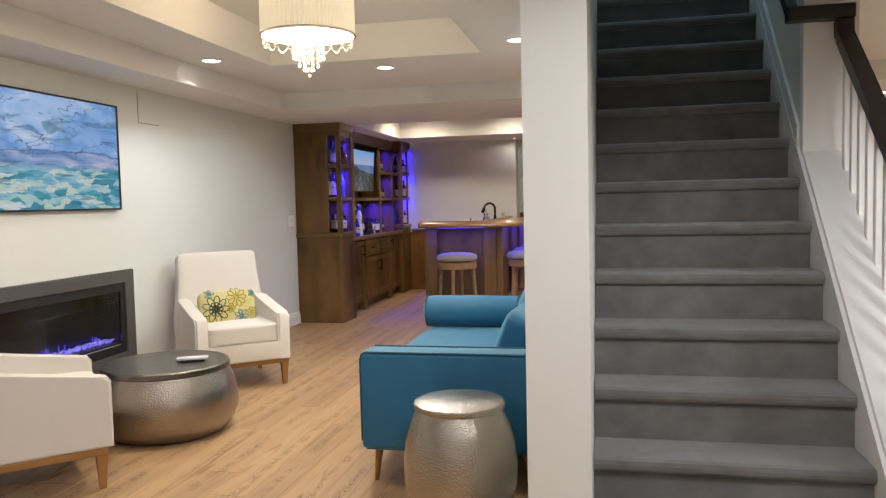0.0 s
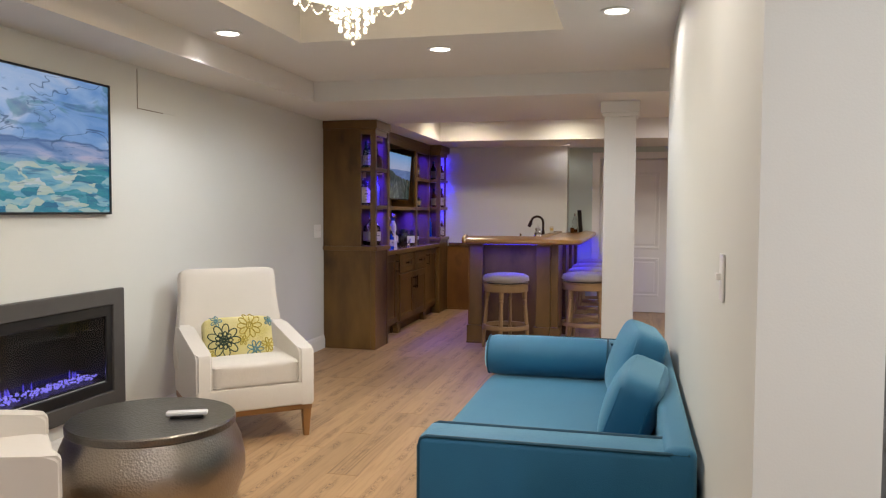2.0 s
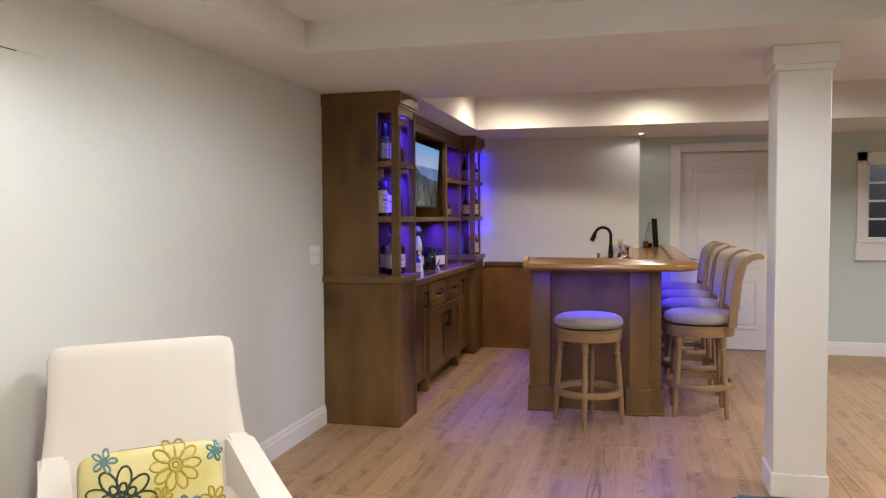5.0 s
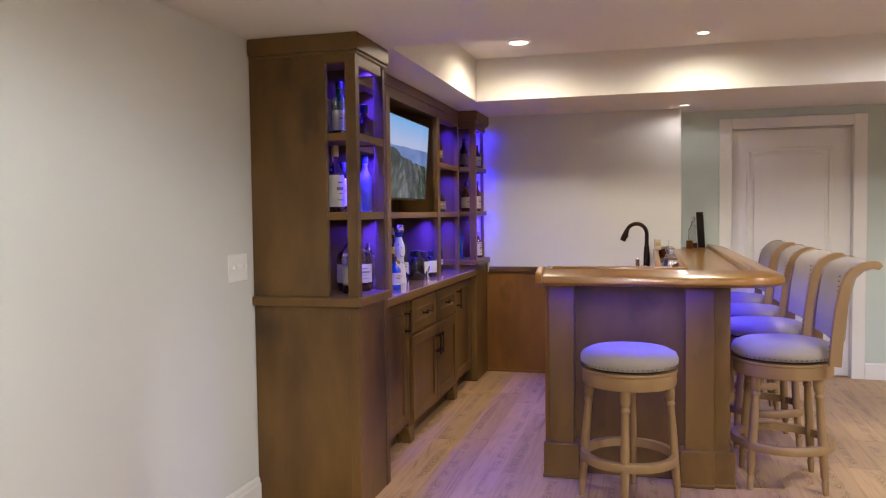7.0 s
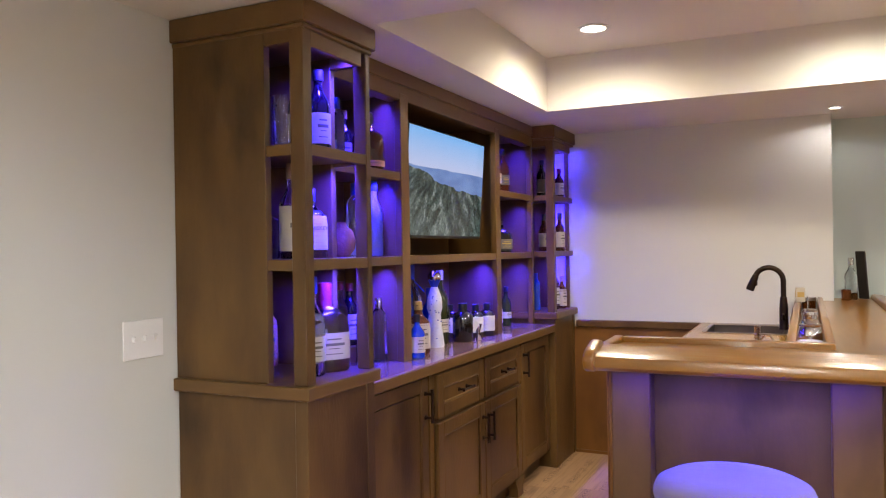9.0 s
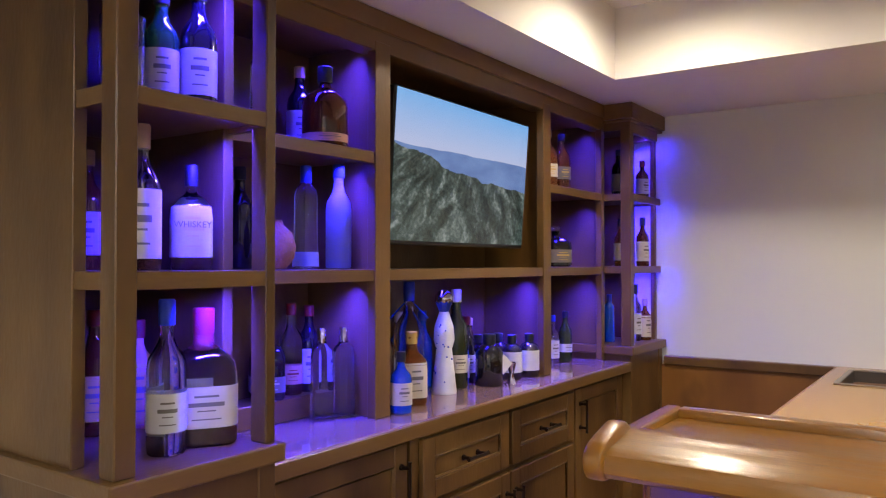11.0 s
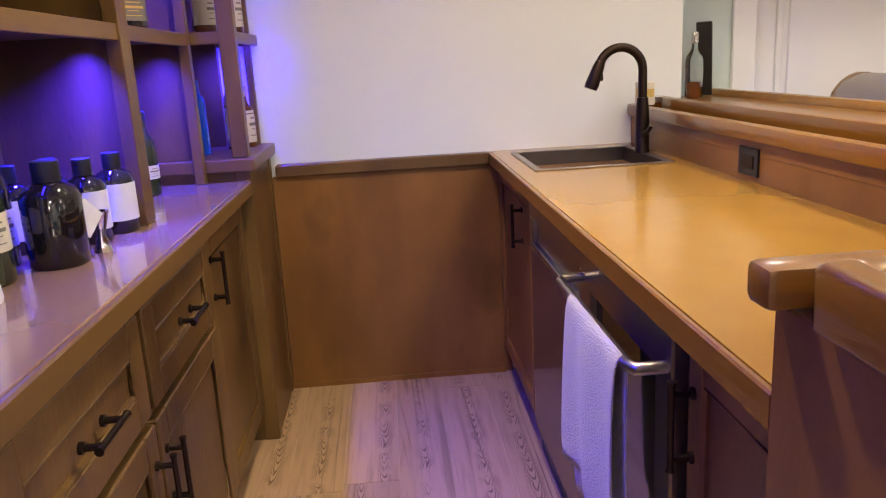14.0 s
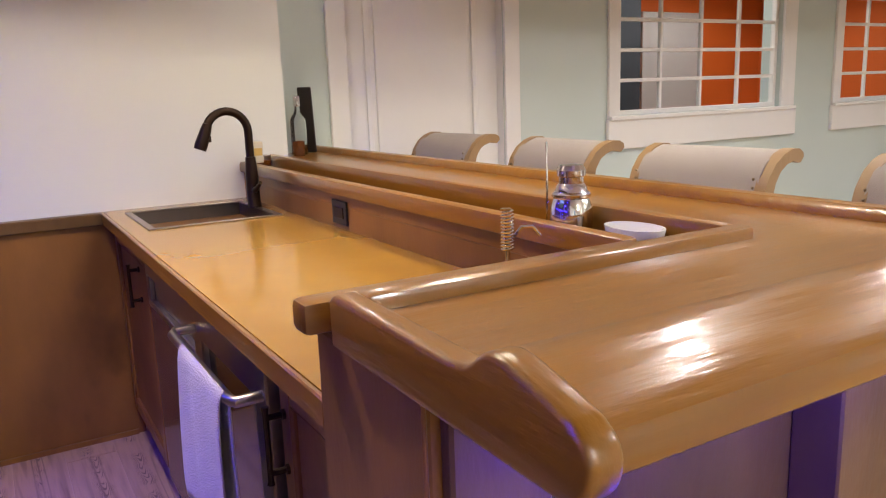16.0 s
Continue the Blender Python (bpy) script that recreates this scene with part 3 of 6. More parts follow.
part("upper_handrail", prism([(3.45, 2.10), (3.45, 2.17), (5.4, 3.88), (5.4, 3.81)], "x", 1.755, 1.80), "iron", bal, "dark stained wall handrail", False, True)
part("newel", boxes((1.95, 2.05, 2.17, 2.27, 0.001, 1.0), (1.94, 2.06, 2.16, 2.28, 1.0, 1.025), (1.952, 2.048, 2.172, 2.268, 1.025, 1.06), (1.935, 2.065, 2.155, 2.285, 1.06, 1.085), (1.94, 2.06, 2.16, 2.28, 0.84, 0.86), bevel=0.006), "iron", bal, "dark stained newel post", False, True)
part("wall_post", boxes((1.836, 2.075, 3.50, 3.559, line(3.46) - 0.3, 2.379), bevel=0.004), "trim", bal, "", False, True)

# ---------- fireplace and picture ----------
fp = thing("electric_fireplace", "linear electric fireplace with a dark slate frame and blue embers", "fireplace", pose(-2.46, 3.71, 0.55))
Y0, Y9, Z0, Z9 = 2.80, 4.62, 0.21, 0.89
def holed(a, b, axis, lo, hi, bevel=0.0):
    """A slab with a rectangular hole in one mesh: outer and inner corners (u0, v0, u1, v1), thickness lo to hi along the axis."""
    put = {"x": lambda u, v, w: (w, u, v), "z": lambda u, v, w: (u, v, w)}[axis]
    bm = bmesh.new()
    rows = []
    for w in (lo, hi):
        for u0, v0, u1, v1 in (a, b):
            rows.append([bm.verts.new(put(u, v, w)) for u, v in ((u0, v0), (u1, v0), (u1, v1), (u0, v1))])
    o0, i0, o1, i1 = rows
    for k in range(4):
        j = (k + 1) % 4
        for q in ((o0[k], o0[j], i0[j], i0[k]), (o1[k], o1[j], i1[j], i1[k]), (o0[k], o0[j], o1[j], o1[k]), (i0[k], i0[j], i1[j], i1[k])):
            bm.faces.new(q)
    bmesh.ops.recalc_face_normals(bm, faces=bm.faces)
    if bevel:
        es = [ed for ed in bm.edges if ed.calc_face_angle(0) > 0.5]
        bmesh.ops.bevel(bm, geom=es, offset=bevel, segments=1, affect="EDGES")
    return bm


def ring(y0, y9, z0, z9, wy, wz, x0, x1):
    return holed((y0, z0, y9, z9), (y0 + wy, z0 + wz, y9 - wy, z9 - wz), "x", x0, x1, 0.004)
part("frame", ring(Y0, Y9, Z0, Z9, 0.10, 0.09, -2.458, -2.425), "slate", fp, "matt slate grey outer frame", False, True)
part("inner_frame", ring(Y0 + 0.1, Y9 - 0.1, Z0 + 0.09, Z9 - 0.09, 0.045, 0.06, -2.456, -2.438), "black", fp, "gloss black inner frame", False, True)
part("firebox", boxes((-2.658, -2.645, 2.932, 4.488, 0.362, 0.798), (-2.645, -2.46, 2.932, 4.488, 0.362, 0.375), (-2.645, -2.46, 2.932, 4.488, 0.785, 0.798), (-2.645, -2.46, 2.932, 2.945, 0.375, 0.785),
                      (-2.645, -2.46, 4.475, 4.488, 0.375, 0.785)), "black", fp, "", False, True)
rnd = random.Random(4)
bm = bmesh.new()
for i in range(420):
    p = (rnd.uniform(-2.60, -2.49), rnd.uniform(2.97, 4.46), 0.382 + rnd.uniform(0, 0.018))
    s = rnd.uniform(0.004, 0.008)
    bmesh.ops.create_icosphere(bm, subdivisions=1, radius=s, matrix=Matrix.Translation(p) @ Euler((rnd.random() * 3, rnd.random() * 3, 0)).to_matrix().to_4x4() @ Matrix.Diagonal((1, 1.3, 0.8, 1)))
tagged(part("ember_bed", bm, "ember", fp, "blue lit crystal embers", False, True), kind="stuff")
for i in range(26):
    y, hgt = rnd.uniform(3.0, 4.42), rnd.uniform(0.02, 0.06)
    part("flame", lathe([(0.001, 0.39), (0.006, 0.40), (0.0035, 0.39 + hgt * 0.6), (0.0, 0.39 + hgt)], 6, Matrix.Translation((-2.60, y, 0))), "flame", fp, "small blue flame", True, True)
fg = part("glass_front", boxes((-2.452, -2.448, 2.946, 4.474, 0.376, 0.784)), "smoked", fp, "", False, True)
fg.visible_shadow = False
area("ember_glow", pose(-2.55, 3.71, 0.43, 180), 0.05, BLUE, 0.08, 1.4)


def screen_material(name, kind):
    m = bpy.data.materials.new(name)
    m.use_nodes = True
    n, l = m.node_tree.nodes, m.node_tree.links
    b = n["Principled BSDF"]
    b.inputs["Base Color"].default_value = (0.01, 0.01, 0.012, 1)
    b.inputs["Roughness"].default_value = 0.25
    tc, sp = n.new("ShaderNodeTexCoord"), n.new("ShaderNodeSeparateXYZ")
    l.new(tc.outputs["Generated"], sp.inputs[0])

    def noise_tex(scale, detail, stretch=(1, 1, 1), warp=0.0):
        mp, t = n.new("ShaderNodeMapping"), n.new("ShaderNodeTexNoise")
        mp.inputs["Scale"].default_value = stretch
        t.inputs["Scale"].default_value, t.inputs["Detail"].default_value, t.inputs["Distortion"].default_value = scale, detail, warp
        l.new(tc.outputs["Generated"], mp.inputs[0])
        l.new(mp.outputs[0], t.inputs["Vector"])
        return t.outputs[0]

    def math(op, a, c):
        q = n.new("ShaderNodeMath")
        q.operation = op
        for i, v in enumerate((a, c)):
            if isinstance(v, (int, float)):
                q.inputs[i].default_value = v
            else:
                l.new(v, q.inputs[i])
        return q.outputs[0]

    def ramp(fac, *stops):
        r = n.new("ShaderNodeValToRGB")
        e = r.color_ramp.elements
        for i, (p, c) in enumerate(stops):
            q = e[i] if i < 2 else e.new(p)
            q.position, q.color = p, (*c, 1)
        l.new(fac, r.inputs[0])
        return r.outputs[0]

    def blend(fac, a, c):
        q = n.new("ShaderNodeMix")
        q.data_type = "RGBA"
        l.new(fac, q.inputs[0])
        l.new(a, q.inputs[6])
        l.new(c, q.inputs[7])
        return q.outputs[2]

    def smooth(v, lo, hi, top=1.0):
        r = n.new("ShaderNodeMapRange")
        r.interpolation_type = "SMOOTHSTEP"
        r.inputs[1].default_value, r.inputs[2].default_value, r.inputs[4].default_value = lo, hi, top
        l.new(v, r.inputs[0])
        return r.outputs[0]

    def flat(r, g, c):
        q = n.new("ShaderNodeRGB")
        q.outputs[0].default_value = (r, g, c, 1)
        return q.outputs[0]

    Y, Z = sp.outputs[1], sp.outputs[2]
    if kind == "hill":
        sky = ramp(Z, (0.60, (0.50, 0.52, 0.72)), (1.0, (0.17, 0.42, 0.80)))
        far = ramp(noise_tex(6, 3, (0, 1, 1.5)), (0.3, (0.10, 0.17, 0.40)), (0.7, (0.16, 0.26, 0.52)))
        fan = math("DIVIDE", math("SUBTRACT", Y, 0.58), math("SUBTRACT", 1.15, Z))
        cmb, ridge = n.new("ShaderNodeCombineXYZ"), n.new("ShaderNodeTexNoise")
        l.new(math("MULTIPLY", fan, 7.0), cmb.inputs[0])
        l.new(math("MULTIPLY", Z, 3.2), cmb.inputs[1])
        ridge.inputs["Scale"].default_value, ridge.inputs["Detail"].default_value, ridge.inputs["Distortion"].default_value = 1.6, 9, 0.5
        l.new(cmb.outputs[0], ridge.inputs["Vector"])
        trees = noise_tex(38, 4, (1, 1.3, 1.0), 0.2)
        both = math("ADD", math("MULTIPLY", ridge.outputs[0], 0.72), math("MULTIPLY", trees, 0.28))
        rock = ramp(both, (0.40, (0.010, 0.018, 0.016)), (0.50, (0.035, 0.056, 0.050)), (0.56, (0.085, 0.115, 0.105)), (0.66, (0.26, 0.30, 0.29)))
        knob = math("MULTIPLY", smooth(Y, 0.42, 0.12), 0.10)
        edge = math("ADD", math("ADD", math("MULTIPLY", noise_tex(3.4, 6, (0, 1, 0)), 0.22), knob), math("MULTIPLY", Y, -0.10))
        near = math("LESS_THAN", Z, math("ADD", edge, 0.43))
        hz = math("LESS_THAN", Z, math("ADD", math("MULTIPLY", noise_tex(2.0, 2, (0, 1, 0)), 0.10), 0.60))
        col, power = blend(near, blend(hz, sky, far), rock), 0.72
    else:
        sky = ramp(noise_tex(2.6, 5, (1, 0.9, 1.3), 0.9), (0.34, (0.13, 0.33, 0.74)), (0.50, (0.30, 0.50, 0.86)), (0.64, (0.58, 0.68, 0.90)))
        hill = ramp(noise_tex(4.0, 6, (1, 0.7, 2.6), 0.8), (0.36, (0.09, 0.20, 0.46)), (0.50, (0.22, 0.36, 0.66)), (0.62, (0.46, 0.50, 0.74)), (0.72, (0.60, 0.55, 0.70)))
        patch = n.new("ShaderNodeTexVoronoi")
        pm, pw = n.new("ShaderNodeMapping"), n.new("ShaderNodeVectorMath")
        pm.inputs["Scale"].default_value = (1, 0.75, 2.0)
        wob = n.new("ShaderNodeTexNoise")
        wob.inputs["Scale"].default_value, wob.inputs["Detail"].default_value = 7, 4
        l.new(tc.outputs["Generated"], wob.inputs["Vector"])
        sc = n.new("ShaderNodeVectorMath")
        sc.operation, sc.inputs[3].default_value = "SCALE", 0.16
        l.new(wob.outputs["Color"], sc.inputs[0])
        l.new(tc.outputs["Generated"], pw.inputs[0])
        l.new(sc.outputs[0], pw.inputs[1])
        l.new(pw.outputs[0], pm.inputs[0])
        l.new(pm.outputs[0], patch.inputs["Vector"])
        patch.inputs["Scale"].default_value = 12
        sep = n.new("ShaderNodeSeparateColor")
        l.new(patch.outputs["Color"], sep.inputs[0])
        village = ramp(math("ADD", math("MULTIPLY", sep.outputs[0], 0.6), math("MULTIPLY", noise_tex(9, 6, (1, 0.6, 2.2), 0.6), 0.5)), (0.20, (0.03, 0.17, 0.34)), (0.38, (0.05, 0.34, 0.42)), (0.50, (0.16, 0.44, 0.62)), (0.62, (0.36, 0.60, 0.66)),
                       (0.74, (0.55, 0.66, 0.56)), (0.86, (0.66, 0.74, 0.80)))
        crest = math("ADD", math("MULTIPLY", noise_tex(2.2, 3, (0, 1, 0)), 0.22), 0.40)
        low = smooth(math("ADD", Z, math("MULTIPLY", noise_tex(6, 3), 0.10)), 0.47, 0.38)
        base = blend(low, blend(smooth(math("SUBTRACT", Z, crest), 0.02, -0.01), sky, hill), village)
        line = smooth(math("ABSOLUTE", math("SUBTRACT", Z, crest), 0.0), 0.012, 0.0, 0.7)
        base = blend(line, base, flat(0.05, 0.13, 0.34))
        leaves = math("MULTIPLY", smooth(noise_tex(4.6, 5, (1, 0.9, 1.5), 1.1), 0.52, 0.62, 0.8), smooth(Z, 0.52, 0.66))
        base = blend(leaves, base, ramp(noise_tex(11, 3), (0.4, (0.05, 0.16, 0.34)), (0.6, (0.10, 0.30, 0.42))))
        twig = math("MULTIPLY", smooth(math("ABSOLUTE", math("SUBTRACT", noise_tex(3.1, 3, (1, 0.8, 1.3), 0.8), 0.5), 0.0), 0.010, 0.002, 0.75), smooth(Z, 0.40, 0.55))
        stroke = math("MULTIPLY", smooth(noise_tex(13, 4, (1, 0.5, 2.4), 0.8), 0.60, 0.66, 0.6), smooth(Z, 0.62, 0.50))
        col, power = blend(stroke, blend(twig, base, flat(0.03, 0.09, 0.22)), flat(0.03, 0.12, 0.28)), 0.72
    l.new(col, b.inputs["Emission Color"])
    b.inputs["Emission Strength"].default_value = power
    return m


ar = thing("picture_screen", "framed display on the wall showing a blue watercolour landscape", "picture", pose(-2.46, 3.90, 1.685))
part("frame", ring(3.27, 4.515, 1.32, 2.05, 0.012, 0.012, -2.458, -2.418), "black", ar, "thin black frame", False, True)
part("picture", boxes((-2.455, -2.428, 3.282, 4.503, 1.332, 2.038)), screen_material("watercolour_picture", "water"), ar, "blue watercolour landscape picture", False, True)
ap = thing("access_panel", "small wall access panel painted like the wall", "access panel", pose(-2.46, 5.0, 2.09))
part("panel", boxes((-2.4595, -2.457, 4.818, 5.22, 1.966, 2.212), bevel=0.0008), "paint", ap, "", False, True)
# solid dark strips draw the shadow line along two edges of the panel
part("shadow_gap", boxes((-2.4598, -2.4585, 4.812, 5.08, 1.962, 1.966), (-2.4598, -2.4585, 4.812, 4.816, 1.966, 2.2)), "gap", ap, "", False, True)


def wall_plate(name, label, cat, m, w, hgt, n, outlet=False):
    t = thing(name, label, cat, m)
    pl = part("plate", boxes((-w / 2, w / 2, 0.001, 0.007, -hgt / 2, hgt / 2), bevel=0.002), "plate", t)
    for i in range(n):
        x = (i - (n - 1) / 2) * 0.046
        if outlet:
            for z in (-0.02, 0.02):
                part("socket", boxes((x - 0.014, x + 0.014, 0.006, 0.009, z - 0.013, z + 0.013), bevel=0.001), "plate", t)
        else:
            part("toggle", boxes((x - 0.005, x + 0.005, 0.006, 0.018, -0.006, 0.012), bevel=0.002), "plate", t)
    return t


wall_plate("light_switch", "white triple toggle light switch plate on the wall", "light switch", pose(-2.46, 7.545, 1.152, 0, 0, -90), 0.165, 0.125, 3)
wall_plate("light_switch", "white toggle dimmer switch on the wall above the sofa", "light switch", pose(0.69, 2.66, 1.19, 0, 0, 90), 0.07, 0.115, 1)
wall_plate("wall_outlet", "white power outlet low on the wall", "outlet", pose(-2.46, 6.30, 0.39, 0, 0, -90), 0.07, 0.115, 1, True)

# ---------- chandelier ----------
ch = thing("chandelier", "drum chandelier with a pleated cream shade and hanging crystal beads, lit", "chandelier", pose(-0.665, 3.74, 2.64))
part("canopy_plate", lathe([(0.0, -0.001), (0.10, -0.001), (0.10, -0.02), (0.02, -0.035), (0.0, -0.035)], 24), "chrome", ch, "", True)
part("stem", lathe([(0.008, -0.03), (0.008, -0.20)], 10), "chrome", ch, "", True)
bm = bmesh.new()
SEG = 150
prev = []
for i in range(SEG):
    a = 2 * math.pi * i / SEG
    r = 0.258 + (0.0022 if i % 2 else -0.0022)
    prev.append([bm.verts.new((r * math.cos(a), r * math.sin(a), z)) for z in (-0.375, -0.17)])
for i in range(SEG):
    bm.faces.new((prev[i][0], prev[(i + 1) % SEG][0], prev[(i + 1) % SEG][1], prev[i][1]))
part("shade", bm, "shade", ch, "pleated cream string shade", True)
part("upper_ring", lathe([(0.262, -0.166), (0.265, -0.168), (0.265, -0.174), (0.256, -0.174), (0.256, -0.166), (0.262, -0.166)], 48), "chrome", ch, "", True)
part("lower_ring", lathe([(0.262, -0.372), (0.266, -0.376), (0.266, -0.384), (0.256, -0.386), (0.254, -0.376), (0.262, -0.372)], 48), "chrome", ch, "", True)
part("diffuser", lathe([(0.252, -0.374), (0.235, -0.385), (0.13, -0.398), (0.0, -0.402)], 36), "shade_disc", ch, "glowing white diffuser")
part("top_diffuser", lathe([(0.25, -0.176), (0.0, -0.176)], 36), "shade_disc", ch)


def strand(points):
    bm = bmesh.new()
    for x, y, z, s in points:
        bmesh.ops.create_icosphere(bm, subdivisions=1, radius=s, matrix=Matrix.Translation((x, y, z)))
    tagged(part("bead_strand", bm, "crystal", ch), kind="stuff")


for i in range(18):
    a0, a1 = 2 * math.pi * i / 18, 2 * math.pi * (i + 1) / 18
    pts = []
    for j in range(8):
        u = j / 8
        a = a0 + (a1 - a0) * u
        pts.append((0.243 * math.cos(a), 0.243 * math.sin(a), -0.39 - 0.045 * 4 * u * (1 - u), 0.0062 if j else 0.009))
    strand(pts)
for ring_r, count, depth in ((0.085, 11, 0.10), (0.055, 8, 0.145), (0.028, 5, 0.17), (0.0, 1, 0.20)):
    for i in range(count):
        a = 2 * math.pi * i / count
        strand([(ring_r * math.cos(a), ring_r * math.sin(a), -0.40 - depth * j / 5, 0.006 if j < 5 else 0.010) for j in range(6)])
lamp = bpy.data.lights.new("chandelier_up", "POINT")
lamp.energy, lamp.color, lamp.shadow_soft_size = 26, (1.0, 0.78, 0.5), 0.12
new("chandelier_up_lamp", lamp).matrix_basis = pose(-0.665, 3.74, 2.54)
area("chandelier_down_lamp", pose(-0.665, 3.74, 2.235), 32, (1.0, 0.88, 0.7), 0.4)

# ---------- furniture of the sitting area ----------
def armchair(m):
    t = thing("armchair", "cream upholstered armchair with tapered honey oak legs", "armchair", m, group="armchairs by the fireplace")
    lean = pose(0, 0.27, 0.36, -11)
    bm = cushion(0, 0.0, 0.28, 0.61, 0.15, 0.66, None, 18)
    for v in bm.verts:
        v.co.x *= 1 + 0.14 * max(0.0, min(1.0, (0.48 - v.co.z) / 0.36)) ** 1.4
    bm.transform(lean)
    part("backrest", bm, "cream", t, "", True)
    for s in (-1, 1):
        prof = [(-0.40, 0.20), (-0.40, 0.515), (-0.385, 0.533), (-0.34, 0.54), (-0.10, 0.575), (0.08, 0.605), (0.18, 0.62), (0.24, 0.625), (0.32, 0.615), (0.34, 0.20)]
        bm = prism(prof, "x", s * 0.25, s * 0.34)
        bmesh.ops.bevel(bm, geom=[e for e in bm.edges if abs(e.verts[0].co.x - e.verts[1].co.x) < 1e-6], offset=0.014, segments=3, affect="EDGES")
        part("arm", bm, "cream", t, "", True)
    part("seat_base", boxes((-0.338, 0.338, -0.399, 0.33, 0.20, 0.335), bevel=0.012, seg=3), "cream", t, "", True)
    cu = part("seat_cushion", cushion(0, -0.09, 0.40, 0.52, 0.62, 0.145, None, 10, puff=0.10), "cream", t, "loose box seat cushion", True)
    for z in (0.345, 0.455):
        part("piping", tube([(-0.252, 0.15, z), (-0.252, -0.37, z), (-0.235, -0.392, z), (0.235, -0.392, z), (0.252, -0.37, z), (0.252, 0.15, z)], 0.005, 6), "cream", cu, "", True)
    part("plinth", boxes((-0.335, 0.335, -0.375, 0.33, 0.165, 0.20), bevel=0.004), "oak_leg", t, "honey oak base rail")
    for sx in (-1, 1):
        for sy in (-1, 1):
            bm = bmesh.new()
            bmesh.ops.create_cone(bm, segments=4, cap_ends=True, radius1=0.020, radius2=0.036, depth=0.17, matrix=pose(sx * 0.305, -0.345 if sy < 0 else 0.30, 0.0855, 0, 0, 45))
            part("leg", bm, "oak_leg", t, "tapered honey oak leg")
    return t


A_POSE = pose(-1.867, 4.976, 0, 0, 0, 42)
ach = armchair(A_POSE)
copy_thing(ach, pose(-1.865, 2.785, 0, 0, 0, 135))


def flower(bm, cx, cz, r, petals, m, lift):
    for k in range(petals):
        a = 2 * math.pi * k / petals
        pts = []
        for j in range(12):
            b = 2 * math.pi * j / 12
            u, v = r * 0.62 + r * 0.36 * math.cos(b), r * 0.2 * math.sin(b)
            pts.append(m(cx + u * math.cos(a) - v * math.sin(a), cz + u * math.sin(a) + v * math.cos(a), lift))
        tube(pts + [pts[0]], 0.0038, 4, bm, False)
    for q in (0.12, 0.24):
        pts = [m(cx + r * q * math.cos(2 * math.pi * j / 12), cz + r * q * math.sin(2 * math.pi * j / 12), lift) for j in range(13)]
        tube(pts, 0.0036, 4, bm, False)


PIL = A_POSE @ pose(-0.03, -0.045, 0.565, -14) @ Matrix.Diagonal((0.9, 1, 0.92, 1))
pil = thing("throw_pillow", "yellow green lumbar pillow with embroidered flowers on the armchair", "pillow", PIL)
part("cover", cushion(0, 0, 0, 0.46, 0.28, 0.11, pose(0, 0, 0, 90), 7, puff=0.25), material("yellow_cotton", (0.58, 0.50, 0.17), 0.85, second=(0.68, 0.62, 0.34), scale=9, mix=0.3, bump=0.3, bump_scale=400), pil, "", True)


def on_pillow(x, z, lift):
    f = max(0.0, (1 - (abs(x) / 0.232) ** 7 - (abs(z) / 0.142) ** 7)) ** (1 / 7)
    q = (1 - (x / 0.23) ** 2) * (1 - (z / 0.14) ** 2)
    return (x, -(0.055 * f * (1 + 0.25 * max(0, q))) - lift, z)


for nm, key, spots in (("teal_flower", (0.03, 0.055, 0.035), ((-0.105, -0.015, 0.112, 9), (-0.105, -0.015, 0.06, 9))), ("olive_flower", (0.42, 0.33, 0.06), ((0.07, 0.075, 0.085, 10), (0.19, -0.06, 0.05, 7), (-0.20, -0.11, 0.04, 6), (0.02, -0.02, 0.035, 6))),
                       ("blue_flower", (0.12, 0.24, 0.27), ((0.10, -0.085, 0.06, 7), (-0.15, 0.115, 0.04, 5), (0.205, 0.1, 0.035, 5)))):
    thread = material(nm + "_thread", key, 0.8)
    for cx, cz, r, k in spots:
        bm = bmesh.new()
        flower(bm, cx, cz, r, k, on_pillow, 0.001)
        part(nm, bm, thread, pil, "embroidered flower")
part("piping", tube([(0.226 * max(-1, min(1, 1.12 * math.cos(a))), 0, 0.137 * max(-1, min(1, 1.12 * math.sin(a)))) for a in (2 * math.pi * i / 48 for i in range(49))], 0.005, 6), material("dark_cord", (0.05, 0.07, 0.05), 0.8), pil, "dark cord edging", True)

ct = thing("coffee_table", "round hammered pewter drum coffee table with a dark top", "coffee table", pose(-1.62, 3.72, 0))
part("body", lathe([(0.30, 0.0), (0.325, 0.01), (0.375, 0.06), (0.405, 0.14), (0.405, 0.22), (0.388, 0.30), (0.362, 0.36), (0.358, 0.375)], 64), "drum", ct, "hammered pewter body", True)
part("tabletop", lathe([(0.358, 0.374), (0.364, 0.38), (0.364, 0.405), (0.358, 0.412), (0.348, 0.410), (0.0, 0.410)], 64), "drum_top", ct, "dark hammered metal top", True)
rm = thing("remote_control", "white remote control lying on the coffee table", "remote control", pose(-1.47, 3.76, 0.4105, 0, 0, 25))
part("body", boxes((-0.09, 0.09, -0.024, 0.024, 0.010, 0.028), bevel=0.007, seg=2), "bone", rm, "", True)
part("base", boxes((-0.07, 0.07, -0.026, 0.014, 0.0, 0.011), bevel=0.002), "black", rm, "dark underside")

